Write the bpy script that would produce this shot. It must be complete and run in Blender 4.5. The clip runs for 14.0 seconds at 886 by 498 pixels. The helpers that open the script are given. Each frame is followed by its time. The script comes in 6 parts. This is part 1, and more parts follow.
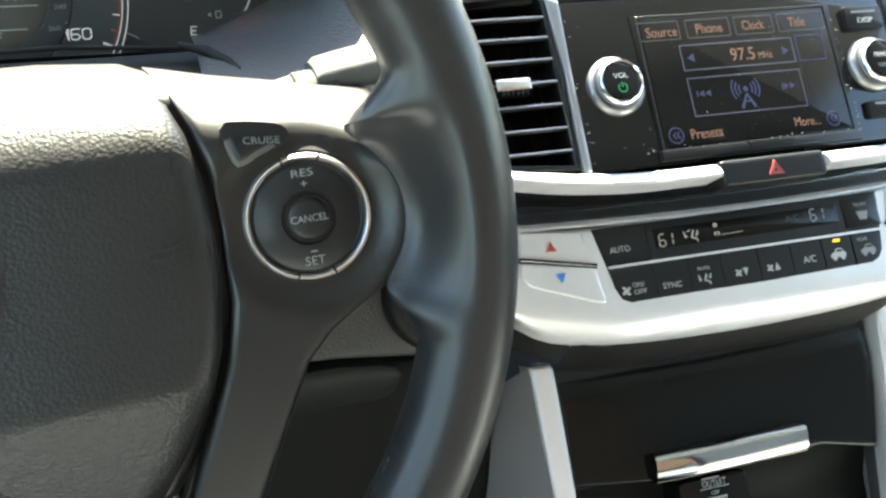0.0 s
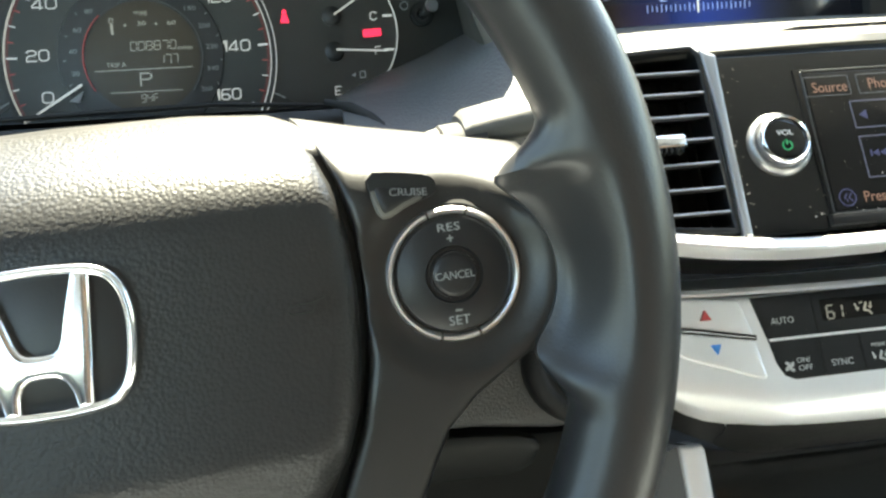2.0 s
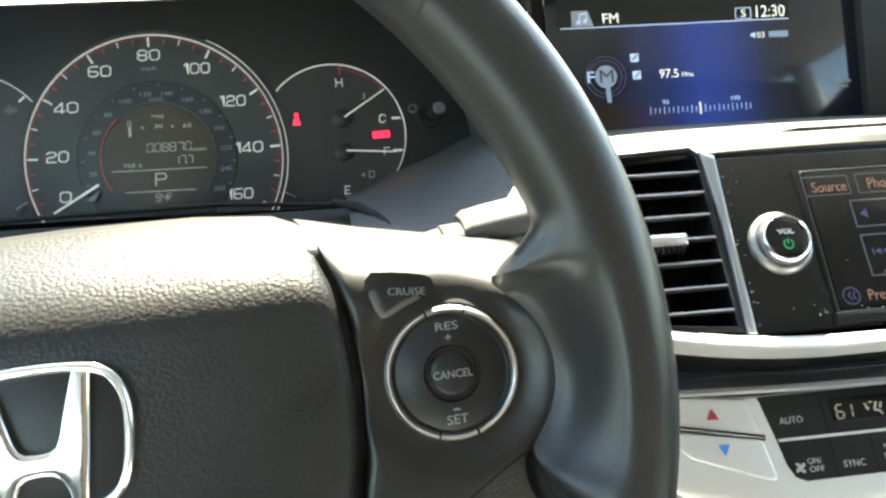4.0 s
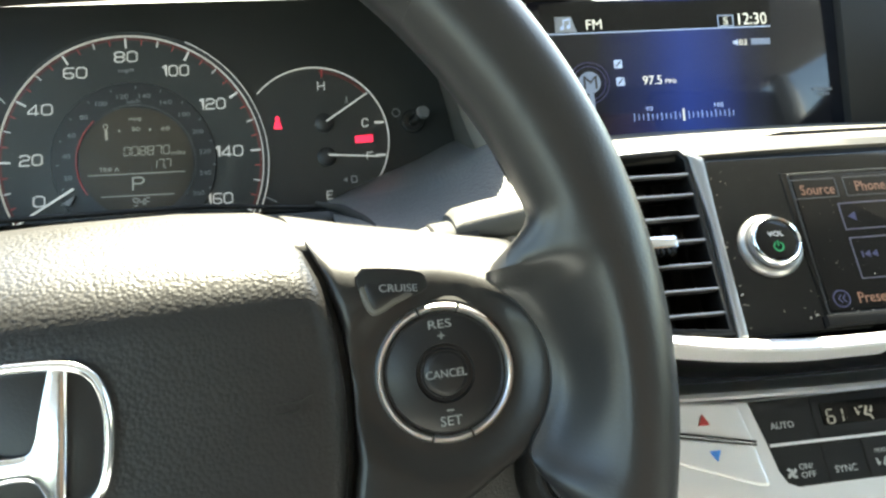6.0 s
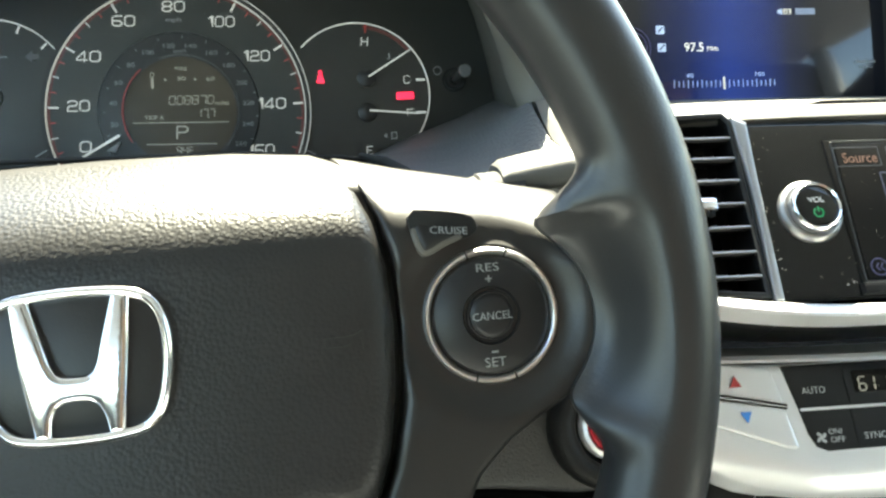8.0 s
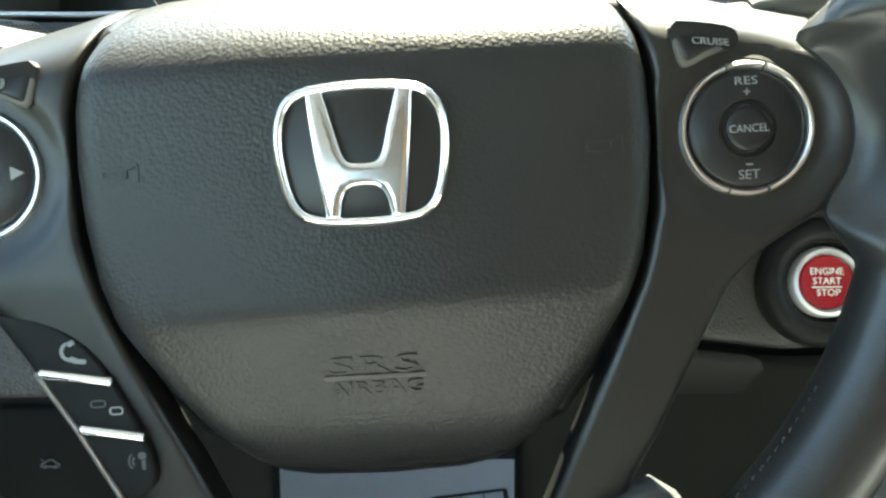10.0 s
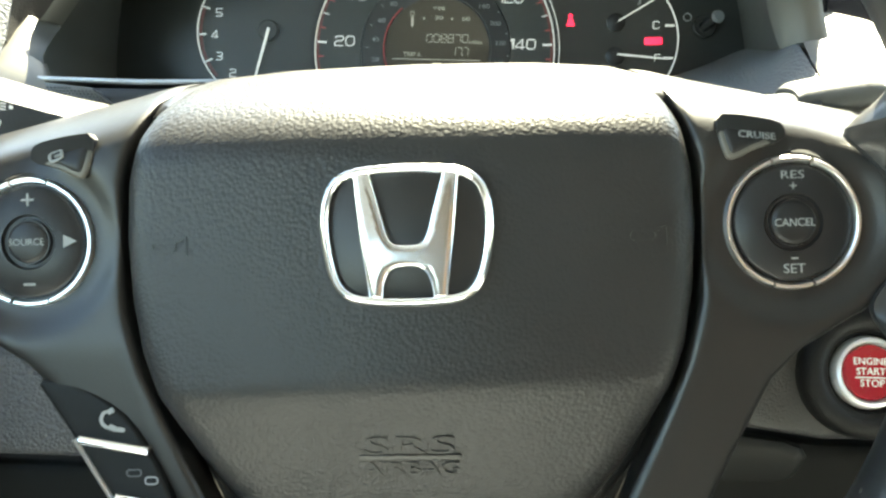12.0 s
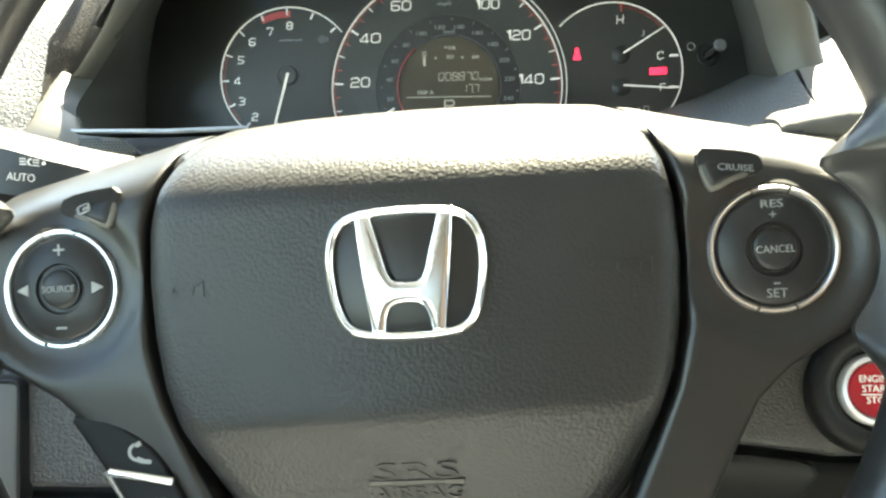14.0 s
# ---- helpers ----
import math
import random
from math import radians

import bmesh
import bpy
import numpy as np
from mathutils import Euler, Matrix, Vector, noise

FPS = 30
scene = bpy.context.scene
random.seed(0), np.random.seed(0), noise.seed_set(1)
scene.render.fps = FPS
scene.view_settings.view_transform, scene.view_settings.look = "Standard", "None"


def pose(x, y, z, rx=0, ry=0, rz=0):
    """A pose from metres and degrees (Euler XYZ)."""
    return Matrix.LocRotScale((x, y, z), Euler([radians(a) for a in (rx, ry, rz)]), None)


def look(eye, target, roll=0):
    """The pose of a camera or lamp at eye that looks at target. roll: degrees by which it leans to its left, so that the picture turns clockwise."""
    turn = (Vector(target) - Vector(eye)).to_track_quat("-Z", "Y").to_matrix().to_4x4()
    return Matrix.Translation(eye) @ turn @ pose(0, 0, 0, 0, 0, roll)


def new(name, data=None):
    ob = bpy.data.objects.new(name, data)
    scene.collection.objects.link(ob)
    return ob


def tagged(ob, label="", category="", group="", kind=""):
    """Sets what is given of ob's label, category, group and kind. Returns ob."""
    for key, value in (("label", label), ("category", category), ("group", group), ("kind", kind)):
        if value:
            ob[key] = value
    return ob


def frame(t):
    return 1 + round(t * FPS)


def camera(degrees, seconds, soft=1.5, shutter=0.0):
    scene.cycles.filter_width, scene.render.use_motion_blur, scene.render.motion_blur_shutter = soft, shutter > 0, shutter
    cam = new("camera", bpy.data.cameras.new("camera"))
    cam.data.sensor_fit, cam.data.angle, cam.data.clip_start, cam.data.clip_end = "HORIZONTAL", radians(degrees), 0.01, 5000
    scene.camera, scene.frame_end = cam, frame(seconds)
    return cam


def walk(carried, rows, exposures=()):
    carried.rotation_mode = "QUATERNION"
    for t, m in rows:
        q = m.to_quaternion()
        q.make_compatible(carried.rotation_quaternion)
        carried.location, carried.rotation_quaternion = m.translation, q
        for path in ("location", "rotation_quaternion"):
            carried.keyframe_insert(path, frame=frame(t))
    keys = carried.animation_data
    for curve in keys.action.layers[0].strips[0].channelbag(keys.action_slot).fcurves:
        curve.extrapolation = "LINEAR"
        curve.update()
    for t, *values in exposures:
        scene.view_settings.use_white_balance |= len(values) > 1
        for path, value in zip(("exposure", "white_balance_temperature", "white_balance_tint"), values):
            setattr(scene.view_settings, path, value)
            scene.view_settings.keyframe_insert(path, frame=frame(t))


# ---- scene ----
from mathutils.geometry import delaunay_2d_cdt

# ---- lengths below are in millimetres unless said; the dashboard's own frame leans back with the steering wheel ----
TILT = 20.0
CAR = pose(0, 0, 0.92, -TILT)


def dash(x, y, z, rx=0, ry=0, rz=0):
    """A pose in the dashboard's frame, millimetres and degrees."""
    return CAR @ pose(x * 0.001, y * 0.001, z * 0.001, rx, ry, rz)


cam = camera(53.0, 14.0, soft=2.5)
PATH = [
    (0, (0.086, -0.294, 0.044), (0.623, 1.601, -0.305), -4.8),
    (0.5, (0.08, -0.285, 0.04), (0.47, 1.645, -0.31), -4.8),
    (1, (0.076, -0.283, 0.039), (0.368, 1.667, -0.292), -5.5),
    (1.5, (0.081, -0.277, 0.039), (0.342, 1.688, -0.223), -5.0),
    (2, (0.0825, -0.2738, 0.0389), (0.3603, 1.699, -0.1361), -4.46),
    (2.5, (0.083, -0.269, 0.036), (0.377, 1.706, -0.082), -4.1),
    (3, (0.088, -0.272, 0.039), (0.366, 1.708, -0.024), -4.2),
    (3.5, (0.0886, -0.2795, 0.0404), (0.3394, 1.704, 0.0452), -4.29),
    (6, (0.083, -0.269, 0.034), (0.4, 1.704, 0.108), -4.5),
    (6.5, (0.0831, -0.2687, 0.0322), (0.4064, 1.704, 0.0956), -4.11),
    (7, (0.082, -0.268, 0.032), (0.41, 1.704, 0.083), -3.8),
    (9.5, (0.0404, -0.2832, -0.0031), (0.0934, 1.714, -0.0918), -0.5),
    (10, (0.03, -0.284, -0.012), (0.008, 1.711, -0.148), -0.6),
    (10.5, (0.031, -0.286, -0.01), (-0.019, 1.707, -0.17), -0.8),
    (11, (0.0294, -0.2844, -0.0118), (-0.0225, 1.709, -0.1677), -0.88),
    (11.5, (0.032, -0.281, -0.012), (-0.003, 1.715, -0.125), -0.3),
    (12, (0.027, -0.285, -0.004), (-0.069, 1.713, -0.012), 1.4),
    (12.5, (0.0258, -0.289, 0.0015), (-0.096, 1.707, 0.0468), 2.43),
    (13, (0.026, -0.283, -0.007), (-0.079, 1.714, -0.024), 1.3),
    (13.5, (0.043, -0.292, -0.01), (-0.124, 1.701, -0.012), 0.1),
    (14, (0.0417, -0.3023, -0.0001), (-0.1422, 1.689, 0.0461), -0.34),
]
walk(cam, [(t, CAR @ look(eye, target, roll)) for t, eye, target, roll in PATH], [(0.0, 3.83, 7300.0, -1.0), (2.0, 3.8, 7550.0, -2.0), (7.2, 3.76, 7650.0, -2.0), (9.5, 3.76, 7500.0, -7.0), (10.0, 3.95, 7500.0, -7.0), (11.5, 4.08, 7550.0, -7.0), (12.4, 4.22, 8100.0, -4.0), (13.0, 4.22, 8100.0, -4.0), (14.0, 4.34, 8100.0, -4.0)])

# ---- light ----
SUN_UP, SUN_TURN = 49.0, 9.0
world = bpy.data.worlds.new("sky")
scene.world = world
world.use_nodes = True
wn, wl = world.node_tree.nodes, world.node_tree.links
sky = wn.new("ShaderNodeTexSky")
sky.sky_type, sky.sun_disc = "NISHITA", False
sky.sun_elevation, sky.sun_rotation = radians(SUN_UP), radians(SUN_TURN)
wl.new(sky.outputs[0], wn["Background"].inputs[0])
wn["Background"].inputs[1].default_value = 0.10
sun_data = bpy.data.lights.new("sun", "SUN")
sun_data.energy, sun_data.angle, sun_data.color = 5.0, radians(0.6), (1.0, 0.95, 0.87)
sun = new("sun", sun_data)
sun.matrix_world = look((0.0, 3.0, 5.0), (math.sin(radians(SUN_TURN)) * -3, 3.0 - 3 * math.cos(radians(SUN_TURN)), 5.0 - 3 * math.tan(radians(SUN_UP))))


# ---- materials ----
LAMP = 0.21  # strength of all lit marks and screens against the daylight

def mat(name, color, rough=0.5, metal=0.0, grain=0.0, cell=1.6, wrinkle=0.0, var=0.12, coat=0.0, emit=None, glow=0.0, spec=0.5, dust=0.0):
    """A surface with fine grain relief (cell: its size in mm), broad unevenness of tone and gloss, and dust."""
    m = bpy.data.materials.new(name)
    m.use_nodes = True
    n, l = m.node_tree.nodes, m.node_tree.links
    b = n["Principled BSDF"]
    b.inputs["Metallic"].default_value = metal
    b.inputs["Specular IOR Level"].default_value = spec
    b.inputs["Coat Weight"].default_value = coat
    b.inputs["Coat Roughness"].default_value = 0.04
    tc = n.new("ShaderNodeTexCoord")
    big = n.new("ShaderNodeTexNoise")
    big.inputs["Scale"].default_value, big.inputs["Detail"].default_value = 28.0, 4.0
    l.new(tc.outputs["Object"], big.inputs["Vector"])
    fine = n.new("ShaderNodeTexNoise")
    fine.inputs["Scale"].default_value, fine.inputs["Detail"].default_value = 900.0, 2.0
    l.new(tc.outputs["Object"], fine.inputs["Vector"])
    mix = n.new("ShaderNodeMix")
    mix.data_type = "RGBA"
    mix.inputs["A"].default_value = (*[c * (1 - var) for c in color], 1)
    mix.inputs["B"].default_value = (*[min(1, c * (1 + var)) for c in color], 1)
    l.new(big.outputs["Fac"], mix.inputs["Factor"])
    out = mix.outputs["Result"]
    if dust:
        ramp = n.new("ShaderNodeValToRGB")
        sp = n.new("ShaderNodeTexNoise")
        sp.inputs["Scale"].default_value, sp.inputs["Detail"].default_value = 900.0, 3.0
        l.new(tc.outputs["Object"], sp.inputs["Vector"])
        ramp.color_ramp.elements[0].position, ramp.color_ramp.elements[1].position = 0.72, 0.75
        l.new(sp.outputs["Fac"], ramp.inputs["Fac"])
        sc = n.new("ShaderNodeMath")
        sc.operation = "MULTIPLY"
        sc.inputs[1].default_value = dust
        l.new(ramp.outputs["Color"], sc.inputs[0])
        dm = n.new("ShaderNodeMix")
        dm.data_type = "RGBA"
        dm.inputs["B"].default_value = (0.45, 0.40, 0.33, 1)
        l.new(sc.outputs[0], dm.inputs["Factor"])
        l.new(out, dm.inputs["A"])
        out = dm.outputs["Result"]
    l.new(out, b.inputs["Base Color"])
    rr = n.new("ShaderNodeMapRange")
    rr.inputs["To Min"].default_value, rr.inputs["To Max"].default_value = max(0.02, rough * 0.85), min(1, rough * 1.2)
    l.new(big.outputs["Fac"], rr.inputs["Value"])
    l.new(rr.outputs["Result"], b.inputs["Roughness"])
    if grain:
        v = n.new("ShaderNodeTexVoronoi")
        v.feature = "F1"
        v.inputs["Scale"].default_value = 1000.0 / cell
        warp = n.new("ShaderNodeTexNoise")
        warp.inputs["Scale"].default_value, warp.inputs["Detail"].default_value = 260.0 / cell, 2.0
        l.new(tc.outputs["Object"], warp.inputs["Vector"])
        add = n.new("ShaderNodeVectorMath")
        add.operation = "MULTIPLY_ADD"
        add.inputs[1].default_value = (0.00025 * cell,) * 3
        l.new(warp.outputs["Color"], add.inputs[0])
        l.new(tc.outputs["Object"], add.inputs[2])
        l.new(add.outputs[0], v.inputs["Vector"])
        bump = n.new("ShaderNodeBump")
        bump.invert = True
        bump.inputs["Strength"].default_value, bump.inputs["Distance"].default_value = grain, 0.0004 * cell
        l.new(v.outputs["Distance"], bump.inputs["Height"])
        bump2 = n.new("ShaderNodeBump")
        bump2.inputs["Strength"].default_value, bump2.inputs["Distance"].default_value = 0.15 + wrinkle, 0.0003
        l.new(fine.outputs["Fac"], bump2.inputs["Height"])
        l.new(bump.outputs[0], bump2.inputs["Normal"])
        l.new(bump2.outputs[0], b.inputs["Normal"])
    else:
        bump = n.new("ShaderNodeBump")
        bump.inputs["Strength"].default_value, bump.inputs["Distance"].default_value = 0.04 + wrinkle, 0.0002
        l.new(fine.outputs["Fac"], bump.inputs["Height"])
        l.new(bump.outputs[0], b.inputs["Normal"])
    if emit:
        b.inputs["Emission Color"].default_value = (*emit, 1)
        b.inputs["Emission Strength"].default_value = glow * LAMP
    return m


AIRBAG = mat("grained_airbag_vinyl", (0.0208, 0.0206, 0.0208), 0.36, grain=0.34, cell=1.4, wrinkle=0.02, spec=0.33)
RIM_LEATHER = mat("smooth_black_leather", (0.021, 0.021, 0.0215), 0.34, grain=0.07, cell=1.0, wrinkle=0.05)
SPOKE = mat("satin_black_plastic", (0.0125, 0.0122, 0.012), 0.34, grain=0.08, cell=0.5)
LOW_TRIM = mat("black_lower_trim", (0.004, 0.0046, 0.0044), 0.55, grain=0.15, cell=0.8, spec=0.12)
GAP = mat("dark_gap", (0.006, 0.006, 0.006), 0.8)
SWITCH_BLACK = mat("satin_black_switch", (0.007, 0.0072, 0.0075), 0.42, spec=0.14, grain=0.05, cell=0.5)
FOOT_GREY = mat("grey_satin_foot", (0.045, 0.047, 0.048), 0.5)
BUTTON = mat("button_rubber", (0.013, 0.013, 0.014), 0.36, spec=0.35, grain=0.1, cell=0.5)
RING_CHROME = mat("satin_chrome", (0.82, 0.83, 0.85), 0.30, metal=1.0, var=0.03)
CHROME = mat("chrome", (0.84, 0.84, 0.85), 0.14, metal=1.0, var=0.03)
SILVER = mat("silver_paint", (0.80, 0.80, 0.81), 0.32, metal=0.45, var=0.04, grain=0.05, cell=0.3)
MID_SILVER = mat("brushed_silver", (0.30, 0.30, 0.30), 0.32, metal=0.8, var=0.06, grain=0.06, cell=0.4)
HAZARD_INK = mat("dull_red_print", (0.33, 0.06, 0.05), 0.5)
GREY_TRIM = mat("dark_silver", (0.32, 0.33, 0.34), 0.32, metal=0.6, var=0.05)
DASH_SKIN = mat("grained_dash_skin", (0.080, 0.081, 0.083), 0.42, grain=0.55, cell=1.5, wrinkle=0.05)
DASH_HARD = mat("hard_dash_plastic", (0.017, 0.017, 0.0167), 0.42, grain=0.25, cell=0.9, dust=0.1)
LIP = mat("grey_hood_lip", (0.085, 0.080, 0.070), 0.45, grain=0.1, cell=0.8)
HOOD_WALL = mat("black_hood_wall", (0.020, 0.020, 0.019), 0.5, grain=0.2, cell=0.9, spec=0.3)
# Black plastic lifted to grey: bounced light and lens haze put into colour.
INNER_WALL = mat("hazed_hood_wall", (0.048, 0.047, 0.042), 0.5, grain=0.12, cell=0.9, spec=0.35)
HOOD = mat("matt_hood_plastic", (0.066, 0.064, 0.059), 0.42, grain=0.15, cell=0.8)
PIANO = mat("gloss_black", (0.006, 0.006, 0.006), 0.06, dust=0.5, var=0.05, spec=0.45)
PANEL = mat("dark_control_panel", (0.009, 0.0095, 0.0105), 0.33, dust=0.08, spec=0.35)
DRAWER = mat("dark_satin_lid", (0.005, 0.0052, 0.005), 0.17, dust=0.05, spec=0.28)
GLASS_BLACK = mat("dark_screen_glass", (0.010, 0.0095, 0.009), 0.16, dust=0.5, var=0.05, spec=0.2)
FACE = mat("gauge_face", (0.0175, 0.0183, 0.0167), 0.45, var=0.06)
FACE_BLUE = mat("gauge_band", (0.025, 0.0285, 0.027), 0.45, var=0.08)
FACE_DARK = mat("gauge_inner_band", (0.008, 0.009, 0.010), 0.45)
LCD = mat("lcd_glass", (0.044, 0.036, 0.025), 0.22, var=0.1)
LCD_TEXT = mat("lcd_figures", (0.36, 0.34, 0.29), 0.5, emit=(0.8, 0.74, 0.62), glow=0.07)
WHITE_INK = mat("white_ink", (0.62, 0.63, 0.63), 0.55, emit=(1, 1, 1), glow=0.10)
SWITCH_INK = mat("worn_white_print", (0.24, 0.25, 0.25), 0.6)
CLIMATE_INK = mat("pale_grey_print", (0.50, 0.51, 0.51), 0.55)
GREY_INK = mat("grey_ink", (0.28, 0.29, 0.30), 0.55)
DIAL_GREY = mat("dial_grey_ink", (0.24, 0.25, 0.26), 0.55)
DIM_INK = mat("dim_ink", (0.075, 0.077, 0.080), 0.55)
RED_INK = mat("red_ink", (0.45, 0.05, 0.05), 0.5)
DARK_RED_INK = mat("dark_red_ink", (0.11, 0.022, 0.02), 0.5)
BLUE_INK = mat("blue_ink", (0.05, 0.25, 0.70), 0.5)
RED_LAMP = mat("red_warning_lamp", (0.8, 0.02, 0.05), 0.5, emit=(1.0, 0.02, 0.08), glow=0.75)
AMBER_LAMP = mat("amber_lamp", (0.9, 0.5, 0.05), 0.5, emit=(1.0, 0.50, 0.02), glow=0.6)
GREEN_LAMP = mat("green_lamp", (0.01, 0.14, 0.05), 0.5, emit=(0.02, 0.60, 0.20), glow=0.10)
ORANGE_TEXT = mat("orange_screen_text", (0.22, 0.12, 0.08), 0.5, emit=(0.82, 0.37, 0.22), glow=0.065)
VIOLET_LINE = mat("violet_screen_line", (0.09, 0.088, 0.13), 0.5, emit=(0.32, 0.29, 0.45), glow=0.03)
BLUE_LINE = mat("blue_screen_line", (0.04, 0.04, 0.10), 0.5, emit=(0.18, 0.16, 0.46), glow=0.03)
SCREEN_WHITE = mat("white_screen_text", (0.6, 0.6, 0.55), 0.5, emit=(1.0, 0.97, 0.85), glow=0.24)
SCREEN_DIM = mat("slate_blue_screen_disc", (0.10, 0.13, 0.2), 0.4, emit=(0.36, 0.46, 0.66), glow=0.16)
SCREEN_BLUE = mat("pale_blue_screen_text", (0.5, 0.6, 0.8), 0.5, emit=(0.42, 0.55, 0.85), glow=0.13)
RED_BUTTON = mat("red_start_button", (0.30, 0.008, 0.018), 0.22, var=0.06, coat=0.3)
PAPER = mat("grey_paper", (0.72, 0.73, 0.75), 0.8, var=0.05)
BLACK_INK = mat("black_ink", (0.02, 0.02, 0.02), 0.7)
CARPET = mat("dark_carpet", (0.030, 0.030, 0.030), 0.9, grain=0.8, cell=3.0)
LINING = mat("pale_lining", (0.34, 0.36, 0.385), 0.85, grain=0.3, cell=2.0)
CLOTH = mat("pale_cloth", (0.42, 0.455, 0.50), 0.9, grain=0.4, cell=2.5)
SEAT_BACK = mat("brown_cloth", (0.085, 0.066, 0.052), 0.9, grain=0.4, cell=2.5)
BROWN_CLOTH = mat("warm_brown_cloth", (0.19, 0.115, 0.072), 0.9, grain=0.4, cell=2.5)
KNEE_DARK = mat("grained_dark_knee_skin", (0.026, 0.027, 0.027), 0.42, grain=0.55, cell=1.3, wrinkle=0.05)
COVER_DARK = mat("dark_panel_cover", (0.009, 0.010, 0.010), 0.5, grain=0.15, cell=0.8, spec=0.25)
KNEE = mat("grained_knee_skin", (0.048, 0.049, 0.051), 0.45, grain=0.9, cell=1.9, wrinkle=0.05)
DARK_CLOTH = mat("grey_cloth", (0.11, 0.115, 0.117), 0.9, grain=0.4, cell=2.5)
DOOR_TRIM = mat("dark_door_trim", (0.05, 0.05, 0.05), 0.6, grain=0.4, cell=1.5)
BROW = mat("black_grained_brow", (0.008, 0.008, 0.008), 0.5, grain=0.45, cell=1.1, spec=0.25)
CHAMFER = mat("dull_silver_paint", (0.55, 0.55, 0.56), 0.42, metal=0.25, var=0.05)
FLANK = mat("grey_console_paint", (0.18, 0.183, 0.187), 0.45, metal=0.15, var=0.06)
POLISHED = mat("polished_chrome", (0.60, 0.60, 0.60), 0.05, metal=1.0, var=0.03)
# No print: the shade of the embossed relief, put into a darker colour.
EMBOSS_SHADE = mat("shaded_emboss", (0.012, 0.012, 0.012), 0.5)
DUST = mat("pale_dust", (0.62, 0.57, 0.50), 0.9)
CLEAR = mat("clear_stem", (0.03, 0.03, 0.03), 0.12)
ROAD = mat("asphalt", (0.17, 0.165, 0.155), 0.9, grain=0.6, cell=9.0)

# the clear lens in front of the gauges: lets all light through but for its gloss
LENS = bpy.data.materials.new("clear_lens")
LENS.use_nodes = True
n, l = LENS.node_tree.nodes, LENS.node_tree.links
n.remove(n["Principled BSDF"])
fres, clear, gloss, both = n.new("ShaderNodeFresnel"), n.new("ShaderNodeBsdfTransparent"), n.new("ShaderNodeBsdfGlossy"), n.new("ShaderNodeMixShader")
fres.inputs["IOR"].default_value, gloss.inputs["Roughness"].default_value = 1.20, 0.18
l.new(fres.outputs[0], both.inputs[0])
l.new(clear.outputs[0], both.inputs[1])
l.new(gloss.outputs[0], both.inputs[2])
l.new(both.outputs[0], n["Material Output"].inputs["Surface"])

# the upper display shows a blue field that fades out towards both ends
SCREEN_FIELD = mat("blue_screen_field", (0.008, 0.009, 0.012), 0.10, coat=0.4, var=0.02)
n, l = SCREEN_FIELD.node_tree.nodes, SCREEN_FIELD.node_tree.links
tc, sep = n.new("ShaderNodeTexCoord"), n.new("ShaderNodeSeparateXYZ")
l.new(tc.outputs["Object"], sep.inputs[0])
field = n.new("ShaderNodeValToRGB")
rng = n.new("ShaderNodeMapRange")
rng.inputs["From Min"].default_value, rng.inputs["From Max"].default_value = -0.110, 0.050
l.new(sep.outputs["X"], rng.inputs["Value"])
l.new(rng.outputs[0], field.inputs["Fac"])
e = field.color_ramp.elements
e[0].position, e[0].color = 0.12, (0.0, 0.0, 0.001, 1)
e[1].position, e[1].color = 0.92, (0.0, 0.0, 0.001, 1)
for at, c in ((0.33, (0.004, 0.012, 0.085)), (0.52, (0.009, 0.034, 0.26)), (0.68, (0.007, 0.022, 0.165)), (0.8, (0.003, 0.006, 0.035))):
    k = e.new(at)
    k.color = (*c, 1)
l.new(field.outputs[0], n["Principled BSDF"].inputs["Emission Color"])
n["Principled BSDF"].inputs["Emission Strength"].default_value = 0.45 * LAMP


# ---- mesh helpers ----
def thing(name, label, category, m, group="", kind=""):
    ob = new(name)
    ob.matrix_world = m
    return tagged(ob, label, category, group, kind)


def part(name, bm, material, parent, label="", m=None, kind=""):
    for v in bm.verts:
        v.co *= 0.001
    bmesh.ops.recalc_face_normals(bm, faces=bm.faces)
    for f in bm.faces:
        f.smooth = True
    for ed in bm.edges:
        if len(ed.link_faces) == 2 and ed.calc_face_angle(0) > 0.7:
            ed.smooth = False
    me = bpy.data.meshes.new(name)
    bm.to_mesh(me)
    bm.free()
    me.materials.append(material)
    ob = new(name, me)
    ob.parent = parent
    if m is not None:
        ob.matrix_basis = m
    return tagged(ob, label, kind=kind)


def slant(ob, slope, z0):
    """Lays a part on a surface that falls back below: shears its depth with its height."""
    for v in ob.data.vertices:
        v.co.y += slope * (v.co.z - z0 * 0.001)
    return ob


def laid(ob, surface, x0, z0):
    """Bends a flat mark so that it follows surface(x, z) round (x0, z0)."""
    for v in ob.data.vertices:
        v.co.y += 0.001 * (surface(v.co.x * 1000, v.co.z * 1000) - surface(x0, z0))
    return ob


def area(o):
    return sum(a[0] * b[1] - b[0] * a[1] for a, b in zip(o, o[1:] + o[:1])) / 2


def ccw(o):
    return list(o) if area(o) > 0 else list(o)[::-1]


def inset(o, d):
    """The outline o (counter-clockwise) moved inwards by d."""
    res, k = [], len(o)
    for i in range(k):
        p, q, r = Vector(o[i - 1]), Vector(o[i]), Vector(o[(i + 1) % k])
        a, b = (q - p), (r - q)
        if a.length < 1e-6 or b.length < 1e-6:
            res.append(tuple(q))
            continue
        na, nb = Vector((-a.y, a.x)).normalized(), Vector((-b.y, b.x)).normalized()
        h = na + nb
        if h.length < 0.2:
            h = na
        h = h / max(0.5, h.length_squared / 2)
        res.append((q.x + h.x * d, q.y + h.y * d))
    return res


